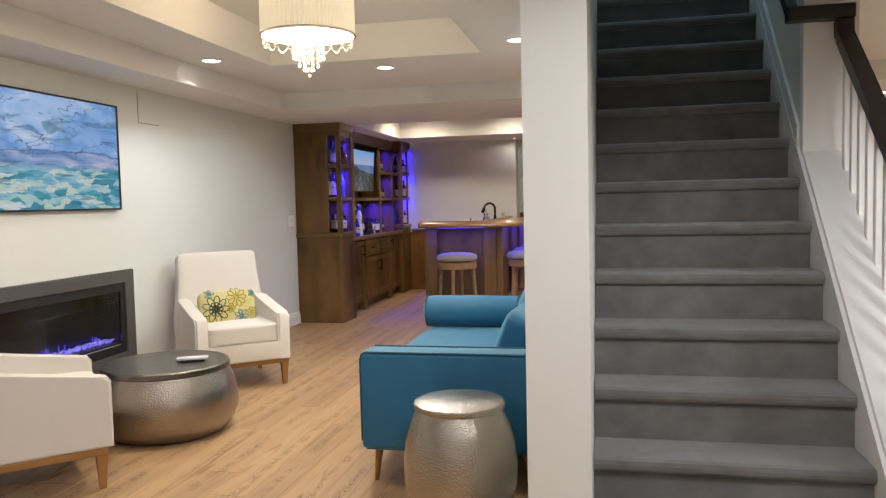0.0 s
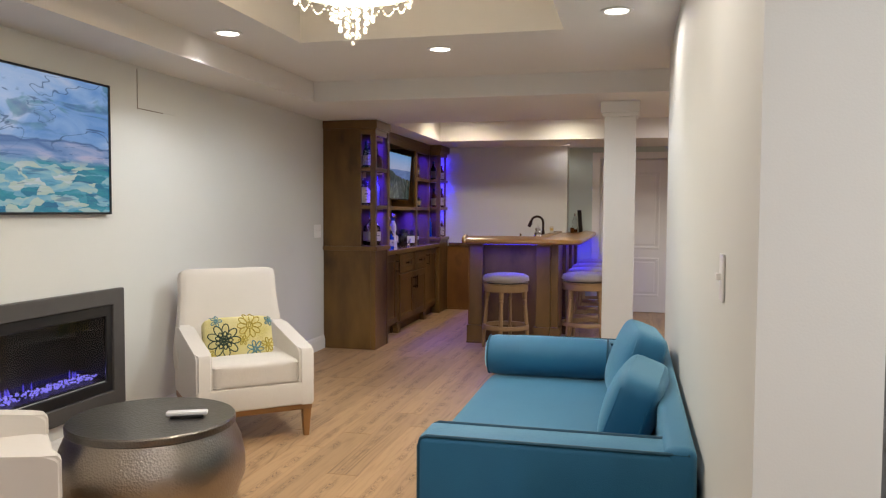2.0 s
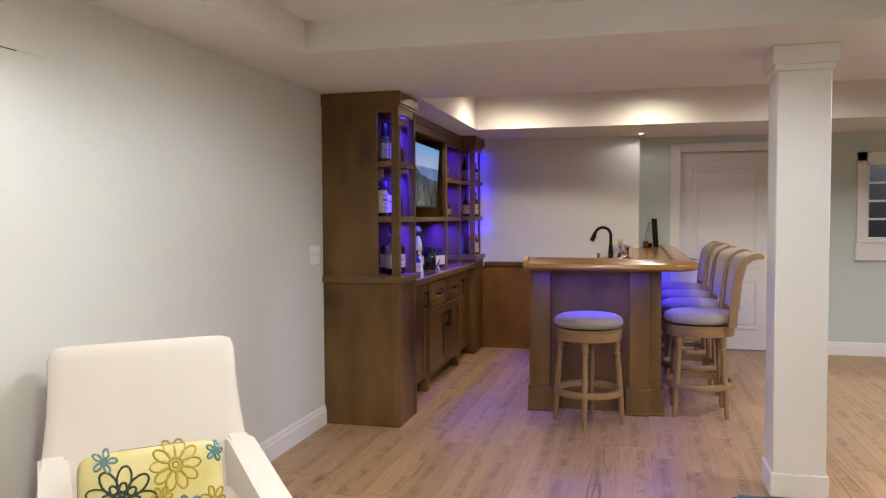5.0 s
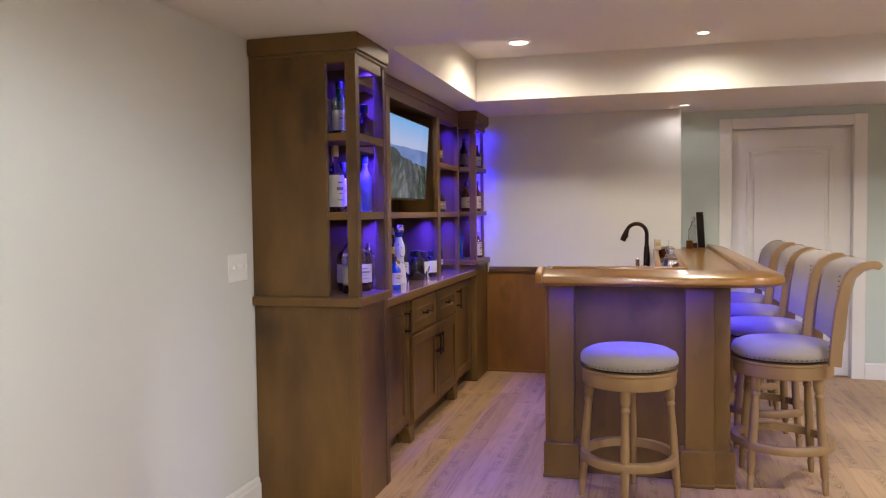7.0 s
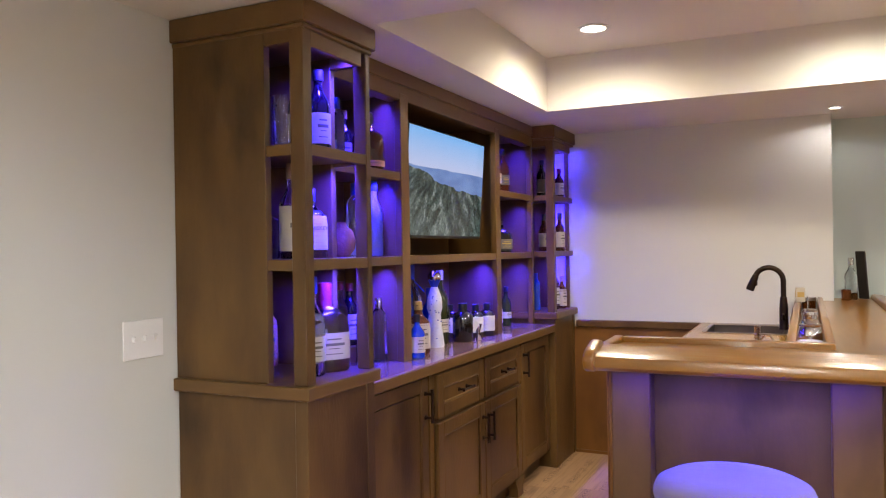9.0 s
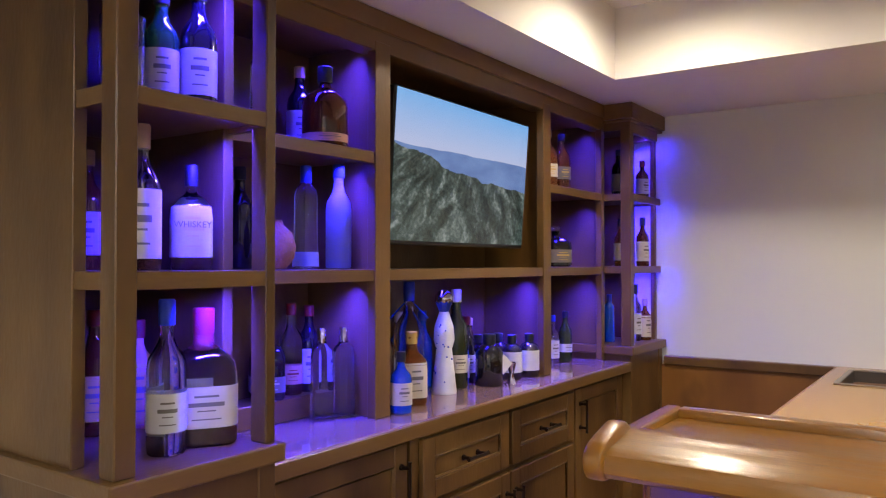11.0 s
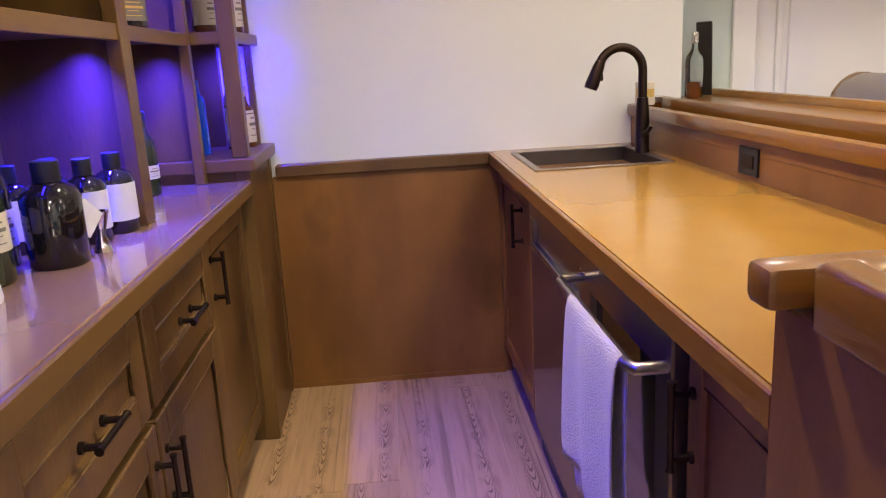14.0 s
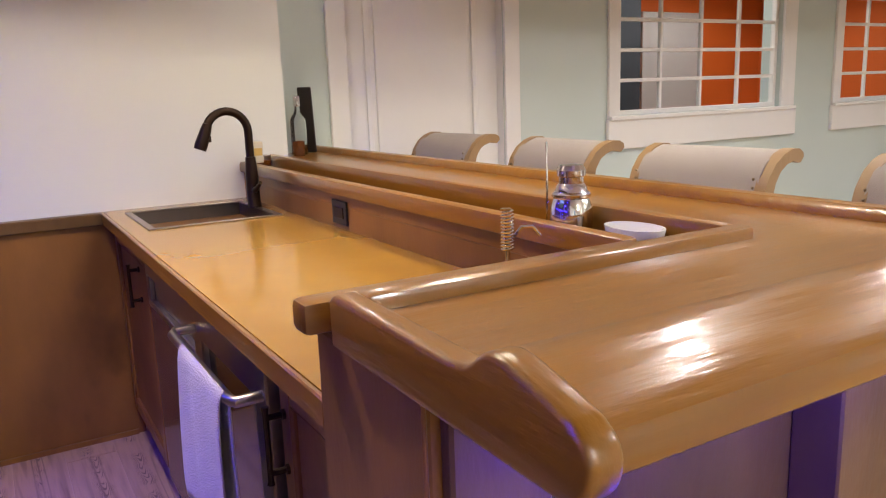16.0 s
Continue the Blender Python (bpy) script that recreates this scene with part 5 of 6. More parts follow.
part("basin", boxes((SX0 + 0.018, SX1 - 0.018, SY0 + 0.018, SY0 + 0.023, 0.73, 0.9204), (SX0 + 0.018, SX1 - 0.018, SY1 - 0.023, SY1 - 0.018, 0.73, 0.9204), (SX0 + 0.018, SX0 + 0.023, SY0 + 0.023, SY1 - 0.023, 0.73, 0.9204),
                    (SX1 - 0.023, SX1 - 0.018, SY0 + 0.023, SY1 - 0.023, 0.73, 0.9204), (SX0 + 0.018, SX1 - 0.018, SY0 + 0.018, SY1 - 0.018, 0.725, 0.73)), "basin", sk, "", False, True)
part("drain", lathe([(0.0, 0.735), (0.035, 0.736), (0.04, 0.731)], 20, Matrix.Translation((-0.85, 10.61, 0))), "chrome", sk, "", True, True)

fa = thing("faucet", "black gooseneck bar faucet with a pull-down spray head", "faucet", pose(-0.642, 10.63, 0.9255))
part("base", lathe([(0.0, 0.0), (0.028, 0.0), (0.028, 0.006), (0.025, 0.012), (0.024, 0.12), (0.019, 0.19), (0.0, 0.195)], 20), "bronze", fa, "", True)
arc = [(0, 0, 0.18), (0, 0, 0.285)] + [(-0.078 + 0.078 * math.cos(a), 0, 0.285 + 0.078 * math.sin(a)) for a in (math.pi * i / 14 for i in range(1, 13))]
part("spout", tube(arc, 0.0155, 14), "bronze", fa, "", True)
ex, ez = arc[-1][0], arc[-1][2]
part("spray_head", tube([(ex, 0, ez), (ex - 0.008, 0, ez - 0.02), (ex - 0.03, 0, ez - 0.075), (ex - 0.036, 0, ez - 0.09)], [0.0165, 0.020, 0.024, 0.022], 14), "bronze", fa, "", True)
part("spray_button", boxes((ex - 0.004, ex + 0.008, -0.008, 0.008, ez - 0.065, ez - 0.04), bevel=0.003), "bronze", fa, "", True)
part("lever", tube([(0, -0.02, 0.065), (0, -0.05, 0.075), (0.0, -0.10, 0.10)], [0.012, 0.009, 0.006], 10), "bronze", fa, "", True)

# appliances and cabinets below the worktop, facing the aisle
def base_front(y0, y1, label, hy):
    t = thing("base_cabinet", label, "cabinet", pose(-0.86, (y0 + y1) / 2, 0), group="base cabinets of the bar")
    part("body", boxes((-1.09, -0.57, y0, y1, 0.10, 0.872), (-1.04, -0.57, y0, y1, 0.0, 0.10)), "red", t, "", False, True)
    shaker(t, y0 + 0.01, y1 - 0.01, 0.12, 0.86, -1.09, (hy, 0.735, True, 0.13, -1), "door", "red", -1, 0.05)
    return t


base_front(8.701, 9.02, "cherry wood base cabinet with one panelled door", 8.988)
base_front(10.285, 10.943, "narrow cherry wood base cabinet with one door", 10.42)
dw = thing("dishwasher", "dark stainless dishwasher with a recessed handle", "dishwasher", pose(-0.86, 9.945, 0))
part("body", boxes((-1.09, -0.57, 9.602, 10.28, 0.0, 0.872)), "black", dw, "", False, True)
part("door", boxes((-1.113, -1.09, 9.606, 10.276, 0.10, 0.70), bevel=0.004), material("dark_panel", (0.10, 0.045, 0.028), 0.25, second=(0.08, 0.036, 0.022), scale=6, coat=0.3), dw, "dark door panel", False, True)
cp = part("control_strip", boxes((-1.116, -1.09, 9.606, 10.276, 0.80, 0.855), (-1.116, -1.09, 9.606, 10.276, 0.70, 0.72), (-1.10, -1.09, 9.606, 10.276, 0.72, 0.80), (-1.116, -1.10, 9.606, 9.65, 0.72, 0.80),
                                 (-1.116, -1.10, 10.23, 10.276, 0.72, 0.80), bevel=0.002), "steel", dw, "stainless recessed handle strip", False, True)
fr = thing("beverage_fridge", "stainless steel undercounter fridge with a bar handle", "refrigerator", pose(-0.86, 9.31, 0))
part("body", boxes((-1.09, -0.57, 9.03, 9.595, 0.0, 0.872)), "black", fr, "", False, True)
part("door", holed((9.035, 0.05, 9.59, 0.862), (9.11, 0.13, 9.515, 0.78), "x", -1.128, -1.09, 0.004), "steel", fr, "stainless door frame", False, True)
part("glass_panel", boxes((-1.113, -1.092, 9.11, 9.515, 0.13, 0.78)), "darkglass", fr, "dark glass door panel", False, True)
part("handle", tube([(-1.128, 9.06, 0.80), (-1.176, 9.06, 0.80), (-1.184, 9.08, 0.80), (-1.184, 9.55, 0.80), (-1.176, 9.57, 0.80), (-1.128, 9.57, 0.80)], 0.011, 10), "steel", fr, "stainless bar handle", True, True)

# towel over the fridge handle
tw = thing("towel", "white cotton towel hanging over the fridge handle", "towel", pose(-1.186, 9.29, 0.80))
bm = bmesh.new()
sec = [(-0.012, -0.42), (-0.012, -0.25), (-0.014, -0.05), (-0.012, 0.0), (0.0, 0.019), (0.012, 0.0)] + [(0.016, -0.03), (0.018, -0.2), (0.02, -0.34)]
sec = [(-x, z) for x, z in sec]
cols = []
NW = 16
for i in range(NW + 1):
    u = i / NW
    y = 0.14 - 0.34 * u
    cols.append([bm.verts.new((-(x) * 1.0 + (0.010 * math.sin(u * 11 + z * 5) * min(1, abs(z) * 6) if x > 0 or z < -0.02 else 0) - 0.002, y + 0.018 * math.sin(z * 4 + 1) * abs(z) + (0.03 * (0.5 - u) * z), z)) for x, z in [(-q[0], q[1]) for q in sec]])
for a, b in zip(cols, cols[1:]):
    for i in range(len(sec) - 1):
        bm.faces.new((a[i], a[i + 1], b[i + 1], b[i]))
cl = part("cloth", bm, "towel", tw, "", True)
mod = cl.modifiers.new("thick", "SOLIDIFY")
mod.thickness = 0.006
mod2 = cl.modifiers.new("smooth", "SUBSURF")
mod2.levels = mod2.render_levels = 1

# ---------- stools ----------
def stool(m, back):
    t = thing("bar_stool", "washed oak swivel bar stool with a scroll back and greige seat" if back else "backless washed oak bar stool with a round greige seat", "bar stool", m, group="bar stools")
    seat = part("seat", lathe([(0.0, 0.655), (0.235, 0.655), (0.245, 0.67), (0.246, 0.69), (0.235, 0.712), (0.20, 0.728), (0.12, 0.738), (0.0, 0.741)], 40), "greige", t, "greige upholstered seat", True)
    bm = bmesh.new()
    for i in range(64):
        a = 2 * math.pi * i / 64
        bmesh.ops.create_icosphere(bm, subdivisions=1, radius=0.0045, matrix=Matrix.Translation((0.247 * math.cos(a), 0.247 * math.sin(a), 0.666)))
    tagged(part("nailheads", bm, "brass", seat, "row of antique nailheads"), kind="stuff")
    part("swivel", lathe([(0.0, 0.635), (0.20, 0.635), (0.20, 0.655), (0.0, 0.655)], 32), "black", t, "", True)
    part("apron", lathe([(0.205, 0.565), (0.232, 0.565), (0.236, 0.575), (0.236, 0.625), (0.242, 0.632), (0.242, 0.642), (0.205, 0.642), (0.205, 0.565)], 40), "oak", t, "", True)
    for k in range(4):
        a = math.pi / 4 + k * math.pi / 2 + (0.0 if back else math.pi / 4 - 0.06)
        top, foot = Vector((0.195 * math.cos(a), 0.195 * math.sin(a), 0.60)), Vector((0.245 * math.cos(a), 0.245 * math.sin(a), 0.0))
        hs = [(0.0, 0.013), (0.02, 0.015), (0.06, 0.018), (0.075, 0.014), (0.085, 0.019), (0.18, 0.021), (0.28, 0.022), (0.36, 0.021), (0.46, 0.018), (0.475, 0.024), (0.49, 0.018), (0.505, 0.024), (0.53, 0.026), (0.60, 0.026)]
        part("leg", tube([tuple(foot.lerp(top, z / 0.6)) for z, r in hs], [r for z, r in hs], 12), "oak", t, "turned oak leg", True)
    part("foot_ring", lathe([(0.212, 0.20), (0.245, 0.20), (0.248, 0.21), (0.248, 0.232), (0.242, 0.24), (0.212, 0.24), (0.212, 0.20)], 48), "oak", t, "round oak foot rail", True)
    if back:
        curve = [(0.215, 0.64), (0.222, 0.76), (0.235, 0.90), (0.252, 1.015), (0.267, 1.063), (0.292, 1.098), (0.324, 1.119), (0.356, 1.128), (0.382, 1.125), (0.394, 1.118), (0.400, 1.112)]
        for s in (-1, 1):
            for_rail = [(x - 0.018, s * (0.212 + 0.012 * min(1, (z - 0.64) * 2)), z) for x, z in curve]
            bm = bmesh.new()
            rg = []
            for i, p in enumerate(for_rail):
                q0, q1 = Vector(for_rail[max(i - 1, 0)]), Vector(for_rail[min(i + 1, len(for_rail) - 1)])
                dd = (q1 - q0).normalized()
                nn = Vector((dd.z, 0, -dd.x))
                w = (0.026, 0.026, 0.026, 0.022, 0.018, 0.016, 0.016, 0.017, 0.019, 0.017, 0.010)[i]
                c = Vector(p)
                rg.append([bm.verts.new(c + nn * (a * w) + Vector((0, b * 0.017, 0))) for a, b in ((-1, -1), (1, -1), (1, 1), (-1, 1))])
            for a, b in zip(rg, rg[1:]):
                for i in range(4):
                    bm.faces.new((a[i], a[(i + 1) % 4], b[(i + 1) % 4], b[i]))
            bm.faces.new(rg[0])
            bm.faces.new(rg[-1])
            part("back_rail", bm, "oak", t, "curved oak back rail", True)
        bm = bmesh.new()
        rg = []
        pts = [(x - 0.038, z) for x, z in curve[1:4]] + [(x - 0.034, z + 0.012) for x, z in curve[4:6]] + [(x - 0.018, z + 0.014) for x, z in curve[6:8]] + [(0.382, 1.132), (0.386, 1.110), (0.355, 1.106), (0.316, 1.093), (0.284, 1.06), (0.255, 0.95), (0.245, 0.82), (0.24, 0.76)]
        for j in range(9):
            yy = -0.212 + 0.424 * j / 8
            bow = 0.012 * (1 - (yy / 0.212) ** 2)
            rg.append([bm.verts.new((x + bow, yy, z)) for x, z in pts])
        for a, b in zip(rg, rg[1:]):
            for i in range(len(pts)):
                k = (i + 1) % len(pts)
                bm.faces.new((a[i], a[k], b[k], b[i]))
        bm.faces.new(rg[0])
        bm.faces.new(rg[-1])
        br = part("backrest", bm, "greige", t, "greige upholstered scroll back", True)
        bm = bmesh.new()
        for s in (-1, 1):
            for i in range(16):
                u = 0.70 + 0.36 * i / 15
                x = 0.215 + (u - 0.64) * 0.12 - 0.05
                bmesh.ops.create_icosphere(bm, subdivisions=1, radius=0.0045, matrix=Matrix.Translation((x, s * 0.205, u + 0.01)))
        tagged(part("nailheads", bm, "brass", br, "row of antique nailheads"), kind="stuff")
    return t


stool(pose(-0.72, 8.13, 0) @ Matrix.Diagonal((0.93, 0.93, 1.012, 1)), False)
first = stool(pose(0.03, 8.575, 0), True)
for y, rz in ((9.285, 3), (9.99, -2), (10.74, 2)):
    copy_thing(first, pose(0.03, y, 0, 0, 0, rz))

# ---------- bottles ----------
SHAPES = {  # relative radius and height
    "round": [(0.0, 0.0), (0.9, 0.0), (1.0, 0.02), (1.0, 0.55), (0.92, 0.62), (0.45, 0.72), (0.34, 0.78), (0.32, 0.90), (0.37, 0.91), (0.37, 0.93), (0.0, 0.93)],
    "wine": [(0.0, 0.0), (0.9, 0.0), (1.0, 0.015), (1.0, 0.56), (0.9, 0.64), (0.5, 0.73), (0.38, 0.80), (0.36, 0.95), (0.40, 0.96), (0.0, 0.97)],
    "squat": [(0.0, 0.0), (0.92, 0.0), (1.0, 0.03), (1.0, 0.50), (0.93, 0.60), (0.6, 0.68), (0.30, 0.73), (0.24, 0.78), (0.24, 0.88), (0.29, 0.89), (0.0, 0.90)],
    "tall": [(0.0, 0.0), (0.9, 0.0), (1.0, 0.01), (0.92, 0.30), (0.90, 0.70), (0.84, 0.76), (0.45, 0.82), (0.38, 0.86), (0.38, 0.93), (0.0, 0.93)],
    "vase": [(0.0, 0.0), (0.75, 0.0), (0.80, 0.02), (0.70, 0.20), (0.62, 0.45), (0.85, 0.66), (1.0, 0.78), (0.90, 0.86), (0.45, 0.91), (0.40, 0.95), (0.0, 0.95)],
    "jar": [(0.0, 0.0), (0.92, 0.0), (1.0, 0.03), (1.0, 0.66), (0.85, 0.74), (0.42, 0.80), (0.40, 0.90), (0.0, 0.90)],
}


def turned(profile, seg, sq=0.0, bm=None):
    bm = bm or bmesh.new()
    rings = []
    for r, z in profile:
        if r < 1e-5:
            rings.append([bm.verts.new((0, 0, z))])
            continue
        row = []
        for i in range(seg):
            a = 2 * math.pi * (i + 0.5) / seg
            c, s = math.cos(a), math.sin(a)
            k = (abs(c) ** sq + abs(s) ** sq) ** (-1 / sq) if sq else 1.0
            row.append(bm.verts.new((r * k * c, r * k * s, z)))
        rings.append(row)
    for a, b in zip(rings, rings[1:]):
        for i in range(seg):
            j = (i + 1) % seg
            q = list(dict.fromkeys([a[i % len(a)], a[j % len(a)], b[j % len(b)], b[i % len(b)]]))
            if len(q) > 2:
                bm.faces.new(q)
    return bm


def bottle(x, y, z, h, r, shape, glass, cap, label, text, tint=None, band=(0.12, 0.48), sq=0.0, turn=-32.0, ink="ink"):
    t = thing("bottle", text, "bottle", pose(x, y, z + 0.0005, 0, 0, turn), group="bottles on the bar shelves")
    seg = 24
    prof = [(a * r, b * h) for a, b in SHAPES[shape]]
    part("glass", turned(prof, seg, sq), glass, t, "", True)
    top = prof[-1][1]
    nr = prof[-2][0]
    part("cap", turned([(0.0, top - 0.10 * h), (nr * 1.12, top - 0.10 * h), (nr * 1.15, top - 0.09 * h), (nr * 1.15, h * 0.99), (nr * 1.02, h), (0.0, h)], 18), cap, t, "", True)
    if label:
        lo, hi = band
        k = 1.012

        def rad(u):
            for (r0, z0), (r1, z1) in zip(SHAPES[shape], SHAPES[shape][1:]):
                if z0 <= u <= z1 and z1 > z0:
                    return (r0 + (r1 - r0) * (u - z0) / (z1 - z0)) * r
            return r
        us = [lo + (hi - lo) * i / 4 for i in range(5)]
        lb = part("label", turned([(rad(u) * k + 0.0006, u * h) for u in us], seg, sq), label, t, "paper label", True)
        for f0, f1, n1 in ((0.74, 0.79, 0.34), (0.52, 0.62, 0.48), (0.40, 0.43, 0.26), (0.20, 0.23, 0.40)):
            bm = bmesh.new()
            for s in (0,):
                n0 = -n1
                vs = []
                for i in range(9):
                    a = n0 + (n1 - n0) * i / 8
                    c, sn = math.cos(a), math.sin(a)
                    kk = (abs(c) ** sq + abs(sn) ** sq) ** (-1 / sq) if sq else 1.0
                    vs.append([bm.verts.new(((rad(lo + (hi - lo) * f) * k + 0.0014) * kk * c, (rad(lo + (hi - lo) * f) * k + 0.0014) * kk * sn, (lo + (hi - lo) * f) * h)) for f in (f0, f1)])
                for a, b in zip(vs, vs[1:]):
                    bm.faces.new((a[0], b[0], b[1], a[1]))
            part("print_bar", bm, ink, lb)
    if tint:
        part("liquid", turned([(0.0, 0.012 * h), (0.86 * r, 0.012 * h), (0.93 * r, 0.03 * h), (0.93 * r, 0.17 * h), (0.0, 0.17 * h)], 20, sq), tint, t, "", True)
    return t


ZT, ZM, ZL, ZW, ZS = 1.767, 1.402, 1.005, 0.93, 1.0
# near display cabinet
bottle(-2.035, 7.885, ZL, 0.335, 0.042, "round", "glass", "capblue", "label_w", "clear spirit bottle with a blue cap", "glass", (0.15, 0.4))
wx = bottle(-2.065, 8.005, ZL, 0.31, 0.074, "squat", "glass", "redwax", "label", "squat bourbon bottle with red wax neck and cream label", "rum", (0.14, 0.44), 4)
part("wax_neck", turned([(0.0265, 0.208), (0.0245, 0.222), (0.023, 0.25), (0.023, 0.287)], 20), "redwax", wx, "dripping red wax", True)
bottle(-2.34, 7.90, ZL, 0.30, 0.04, "wine", "rum", "redwax", "gold", "slim dark bottle with a gold label")
bottle(-2.33, 8.01, ZL, 0.27, 0.04, "round", "pink", "redwax", "gold", "ornate red and gold bottle", None, (0.05, 0.6))
bottle(-2.10, 7.865, ZM, 0.325, 0.041, "round", "glass", "cork", "label", "tall whisky bottle with a large cream label", "amber", (0.08, 0.55))
wb = bottle(-2.12, 8.01, ZM, 0.25, 0.047, "squat", "glass", "cap_b", "label_w", "clear whiskey bottle with a white label on the shelf", "rum", (0.12, 0.60), 5, ink="label")
cv = bpy.data.curves.new("lettering", "FONT")
cv.body, cv.size, cv.align_x, cv.extrude = "WHISKEY", 0.02, "CENTER", 0.0003
tx = new("lettering", cv)
tx.parent = wb
tx.matrix_basis = pose(0.0495, 0.0, 0.100, 90, 0, 90)
tx.data.materials.append(M["ink"])
bottle(-2.35, 7.88, ZM, 0.29, 0.042, "wine", "amber", "gold", "label", "amber spirit bottle with a cream label")
bottle(-2.33, 8.01, ZM, 0.20, 0.055, "jar", "glass", "chrome", "", "round clear glass decanter")
bottle(-2.09, 7.905, ZT, 0.27, 0.038, "wine", "green", "cap_b", "label", "green glass bottle with a pale label")
bottle(-2.07, 7.99, ZT, 0.30, 0.042, "wine", "darkglass", "cap_b", "label_w", "dark bottle with a white label")
bottle(-2.33, 7.95, ZT, 0.28, 0.04, "round", "rum", "gold", "label", "brown spirit bottle with a cream label")
mg = thing("beer_mug", "clear glass mug with a looped handle on the shelf", "mug", pose(-2.06, 7.79, ZT + 0.001))
part("body", lathe([(0.040, 0.0), (0.044, 0.004), (0.046, 0.17), (0.042, 0.17), (0.039, 0.012), (0.0, 0.012)], 24), "glass", mg, "", True)
part("handle", tube([(-0.044, 0, 0.145), (-0.075, 0, 0.14), (-0.088, 0, 0.09), (-0.07, 0, 0.04), (-0.044, 0, 0.03)], 0.006, 8), "glass", mg, "", True)
# first bay
bottle(-2.20, 8.30, ZT, 0.27, 0.036, "tall", "glass", "capblue", "", "slim clear bottle with a blue cap")
bottle(-2.21, 8.56, ZT, 0.25, 0.070, "squat", "rum", "cap_b", "pink", "round dark bourbon bottle with a small pale label", None, (0.06, 0.16))
bottle(-2.36, 8.60, ZT, 0.28, 0.04, "wine", "darkglass", "gold", "label", "dark spirit bottle with a cream label")
bottle(-2.27, 8.54, ZM, 0.315, 0.040, "tall", "glass", "capblue", "frost", "tall clear vodka bottle with a frosted foot", None, (0.02, 0.16), ink="frost")
bottle(-2.25, 8.665, ZM, 0.33, 0.041, "wine", "frost", "capblue", "", "frosted white vodka bottle")
bottle(-2.36, 8.36, ZM, 0.30, 0.038, "wine", "darkglass", "cap_b", "", "dark glass wine bottle standing behind")
og = thing("clay_jug", "rough terracotta coloured round jug on the shelf", "jug", pose(-2.24, 8.39, ZM + 0.001))
part("body", lathe([(0.0, 0.0), (0.03, 0.0), (0.052, 0.03), (0.058, 0.065), (0.045, 0.105), (0.022, 0.125), (0.018, 0.14), (0.0, 0.14)], 24), material("terracotta", (0.36, 0.15, 0.07), 0.7, second=(0.16, 0.06, 0.03), scale=30, bump=0.5, bump_scale=80), og, "", True)
bottle(-2.385, 8.49, ZS, 0.24, 0.052, "squat", "darkglass", "cap_b", "ink", "black rum bottle with dark label", None, (0.1, 0.3), 4, ink="label_w")
bottle(-2.39, 8.595, ZS, 0.29, 0.037, "wine", "glass", "redwax", "pink", "clear rum bottle with a red cap", "amber", (0.12, 0.32), ink="redwax")
bottle(-2.39, 8.675, ZS, 0.28, 0.037, "wine", "darkglass", "redwax", "label_w", "dark bottle with a red cap and white label", None, (0.1, 0.5))
bottle(-2.275, 8.615, ZW, 0.285, 0.034, "tall", "glass", "chrome", "", "tall faceted clear liqueur bottle", None, sq=6)
bottle(-2.24, 8.678, ZW, 0.285, 0.034, "tall", "glass", "chrome", "", "tall faceted clear liqueur bottle", None, sq=6)
# under the television
bottle(-2.13, 8.835, ZW, 0.20, 0.036, "round", "bluegl", "cap_b", "label", "blue glass bottle with a cream label", None, (0.14, 0.5))
bottle(-2.33, 8.865, ZW, 0.36, 0.042, "round", "glass", "cap_b", "label_w", "tall clear spirit bottle", "glass", (0.15, 0.4))
bottle(-2.20, 8.985, ZW, 0.25, 0.046, "round", "amber", "gold", "label", "amber whiskey bottle with a large cream label", None, (0.10, 0.58), 5)
bottle(-2.30, 9.10, ZW, 0.42, 0.05, "round", "glass", "capblue", "", "large clear spirit bottle with a wire hanger", "glass", (0.08, 0.3), 4)
cr = thing("bottle_cradle", "blue wire neck hanger on the large bottle", "wire hanger", pose(-2.30, 9.10, ZW + 0.335))
part("wire", tube([(-0.05, -0.05, -0.05), (0, 0, 0.025), (0.05, 0.05, -0.05)], 0.004, 6), "bluegl", cr, "", True)
fb = thing("ceramic_bottle", "white ceramic bottle with a waisted body and chrome globe stopper", "bottle", pose(-2.23, 9.225, ZW + 0.0005))
part("body", lathe([(0.0, 0.0), (0.046, 0.0), (0.048, 0.006), (0.034, 0.13), (0.030, 0.165), (0.040, 0.20), (0.036, 0.25), (0.016, 0.31), (0.014, 0.325), (0.0, 0.325)], 24), "bone", fb, "", True)
part("stopper", lathe([(0.0, 0.322), (0.022, 0.325), (0.034, 0.345), (0.034, 0.365), (0.02, 0.385), (0.0, 0.39)], 20), "chrome", fb, "chrome globe stopper", True)
part("petal_collar", lathe([(0.012, 0.29), (0.034, 0.345), (0.0335, 0.346), (0.011, 0.292), (0.012, 0.29)], 10), "capblue", fb)
bm = bmesh.new()
rq = random.Random(8)
for i in range(16):
    a, zz = rq.uniform(-2.2, 1.2), rq.uniform(0.02, 0.26)
    rr = 0.047 - zz * 0.10 if zz < 0.13 else 0.036
    bmesh.ops.create_icosphere(bm, subdivisions=1, radius=0.004, matrix=Matrix.Translation((rr * math.cos(a), rr * math.sin(a), zz)))
tagged(part("painted_motif", bm, "capblue", fb), kind="stuff")
bottle(-2.265, 9.36, ZW, 0.385, 0.045, "wine", "olive", "bone", "label", "champagne bottle with a pale foil neck", None, (0.16, 0.34))
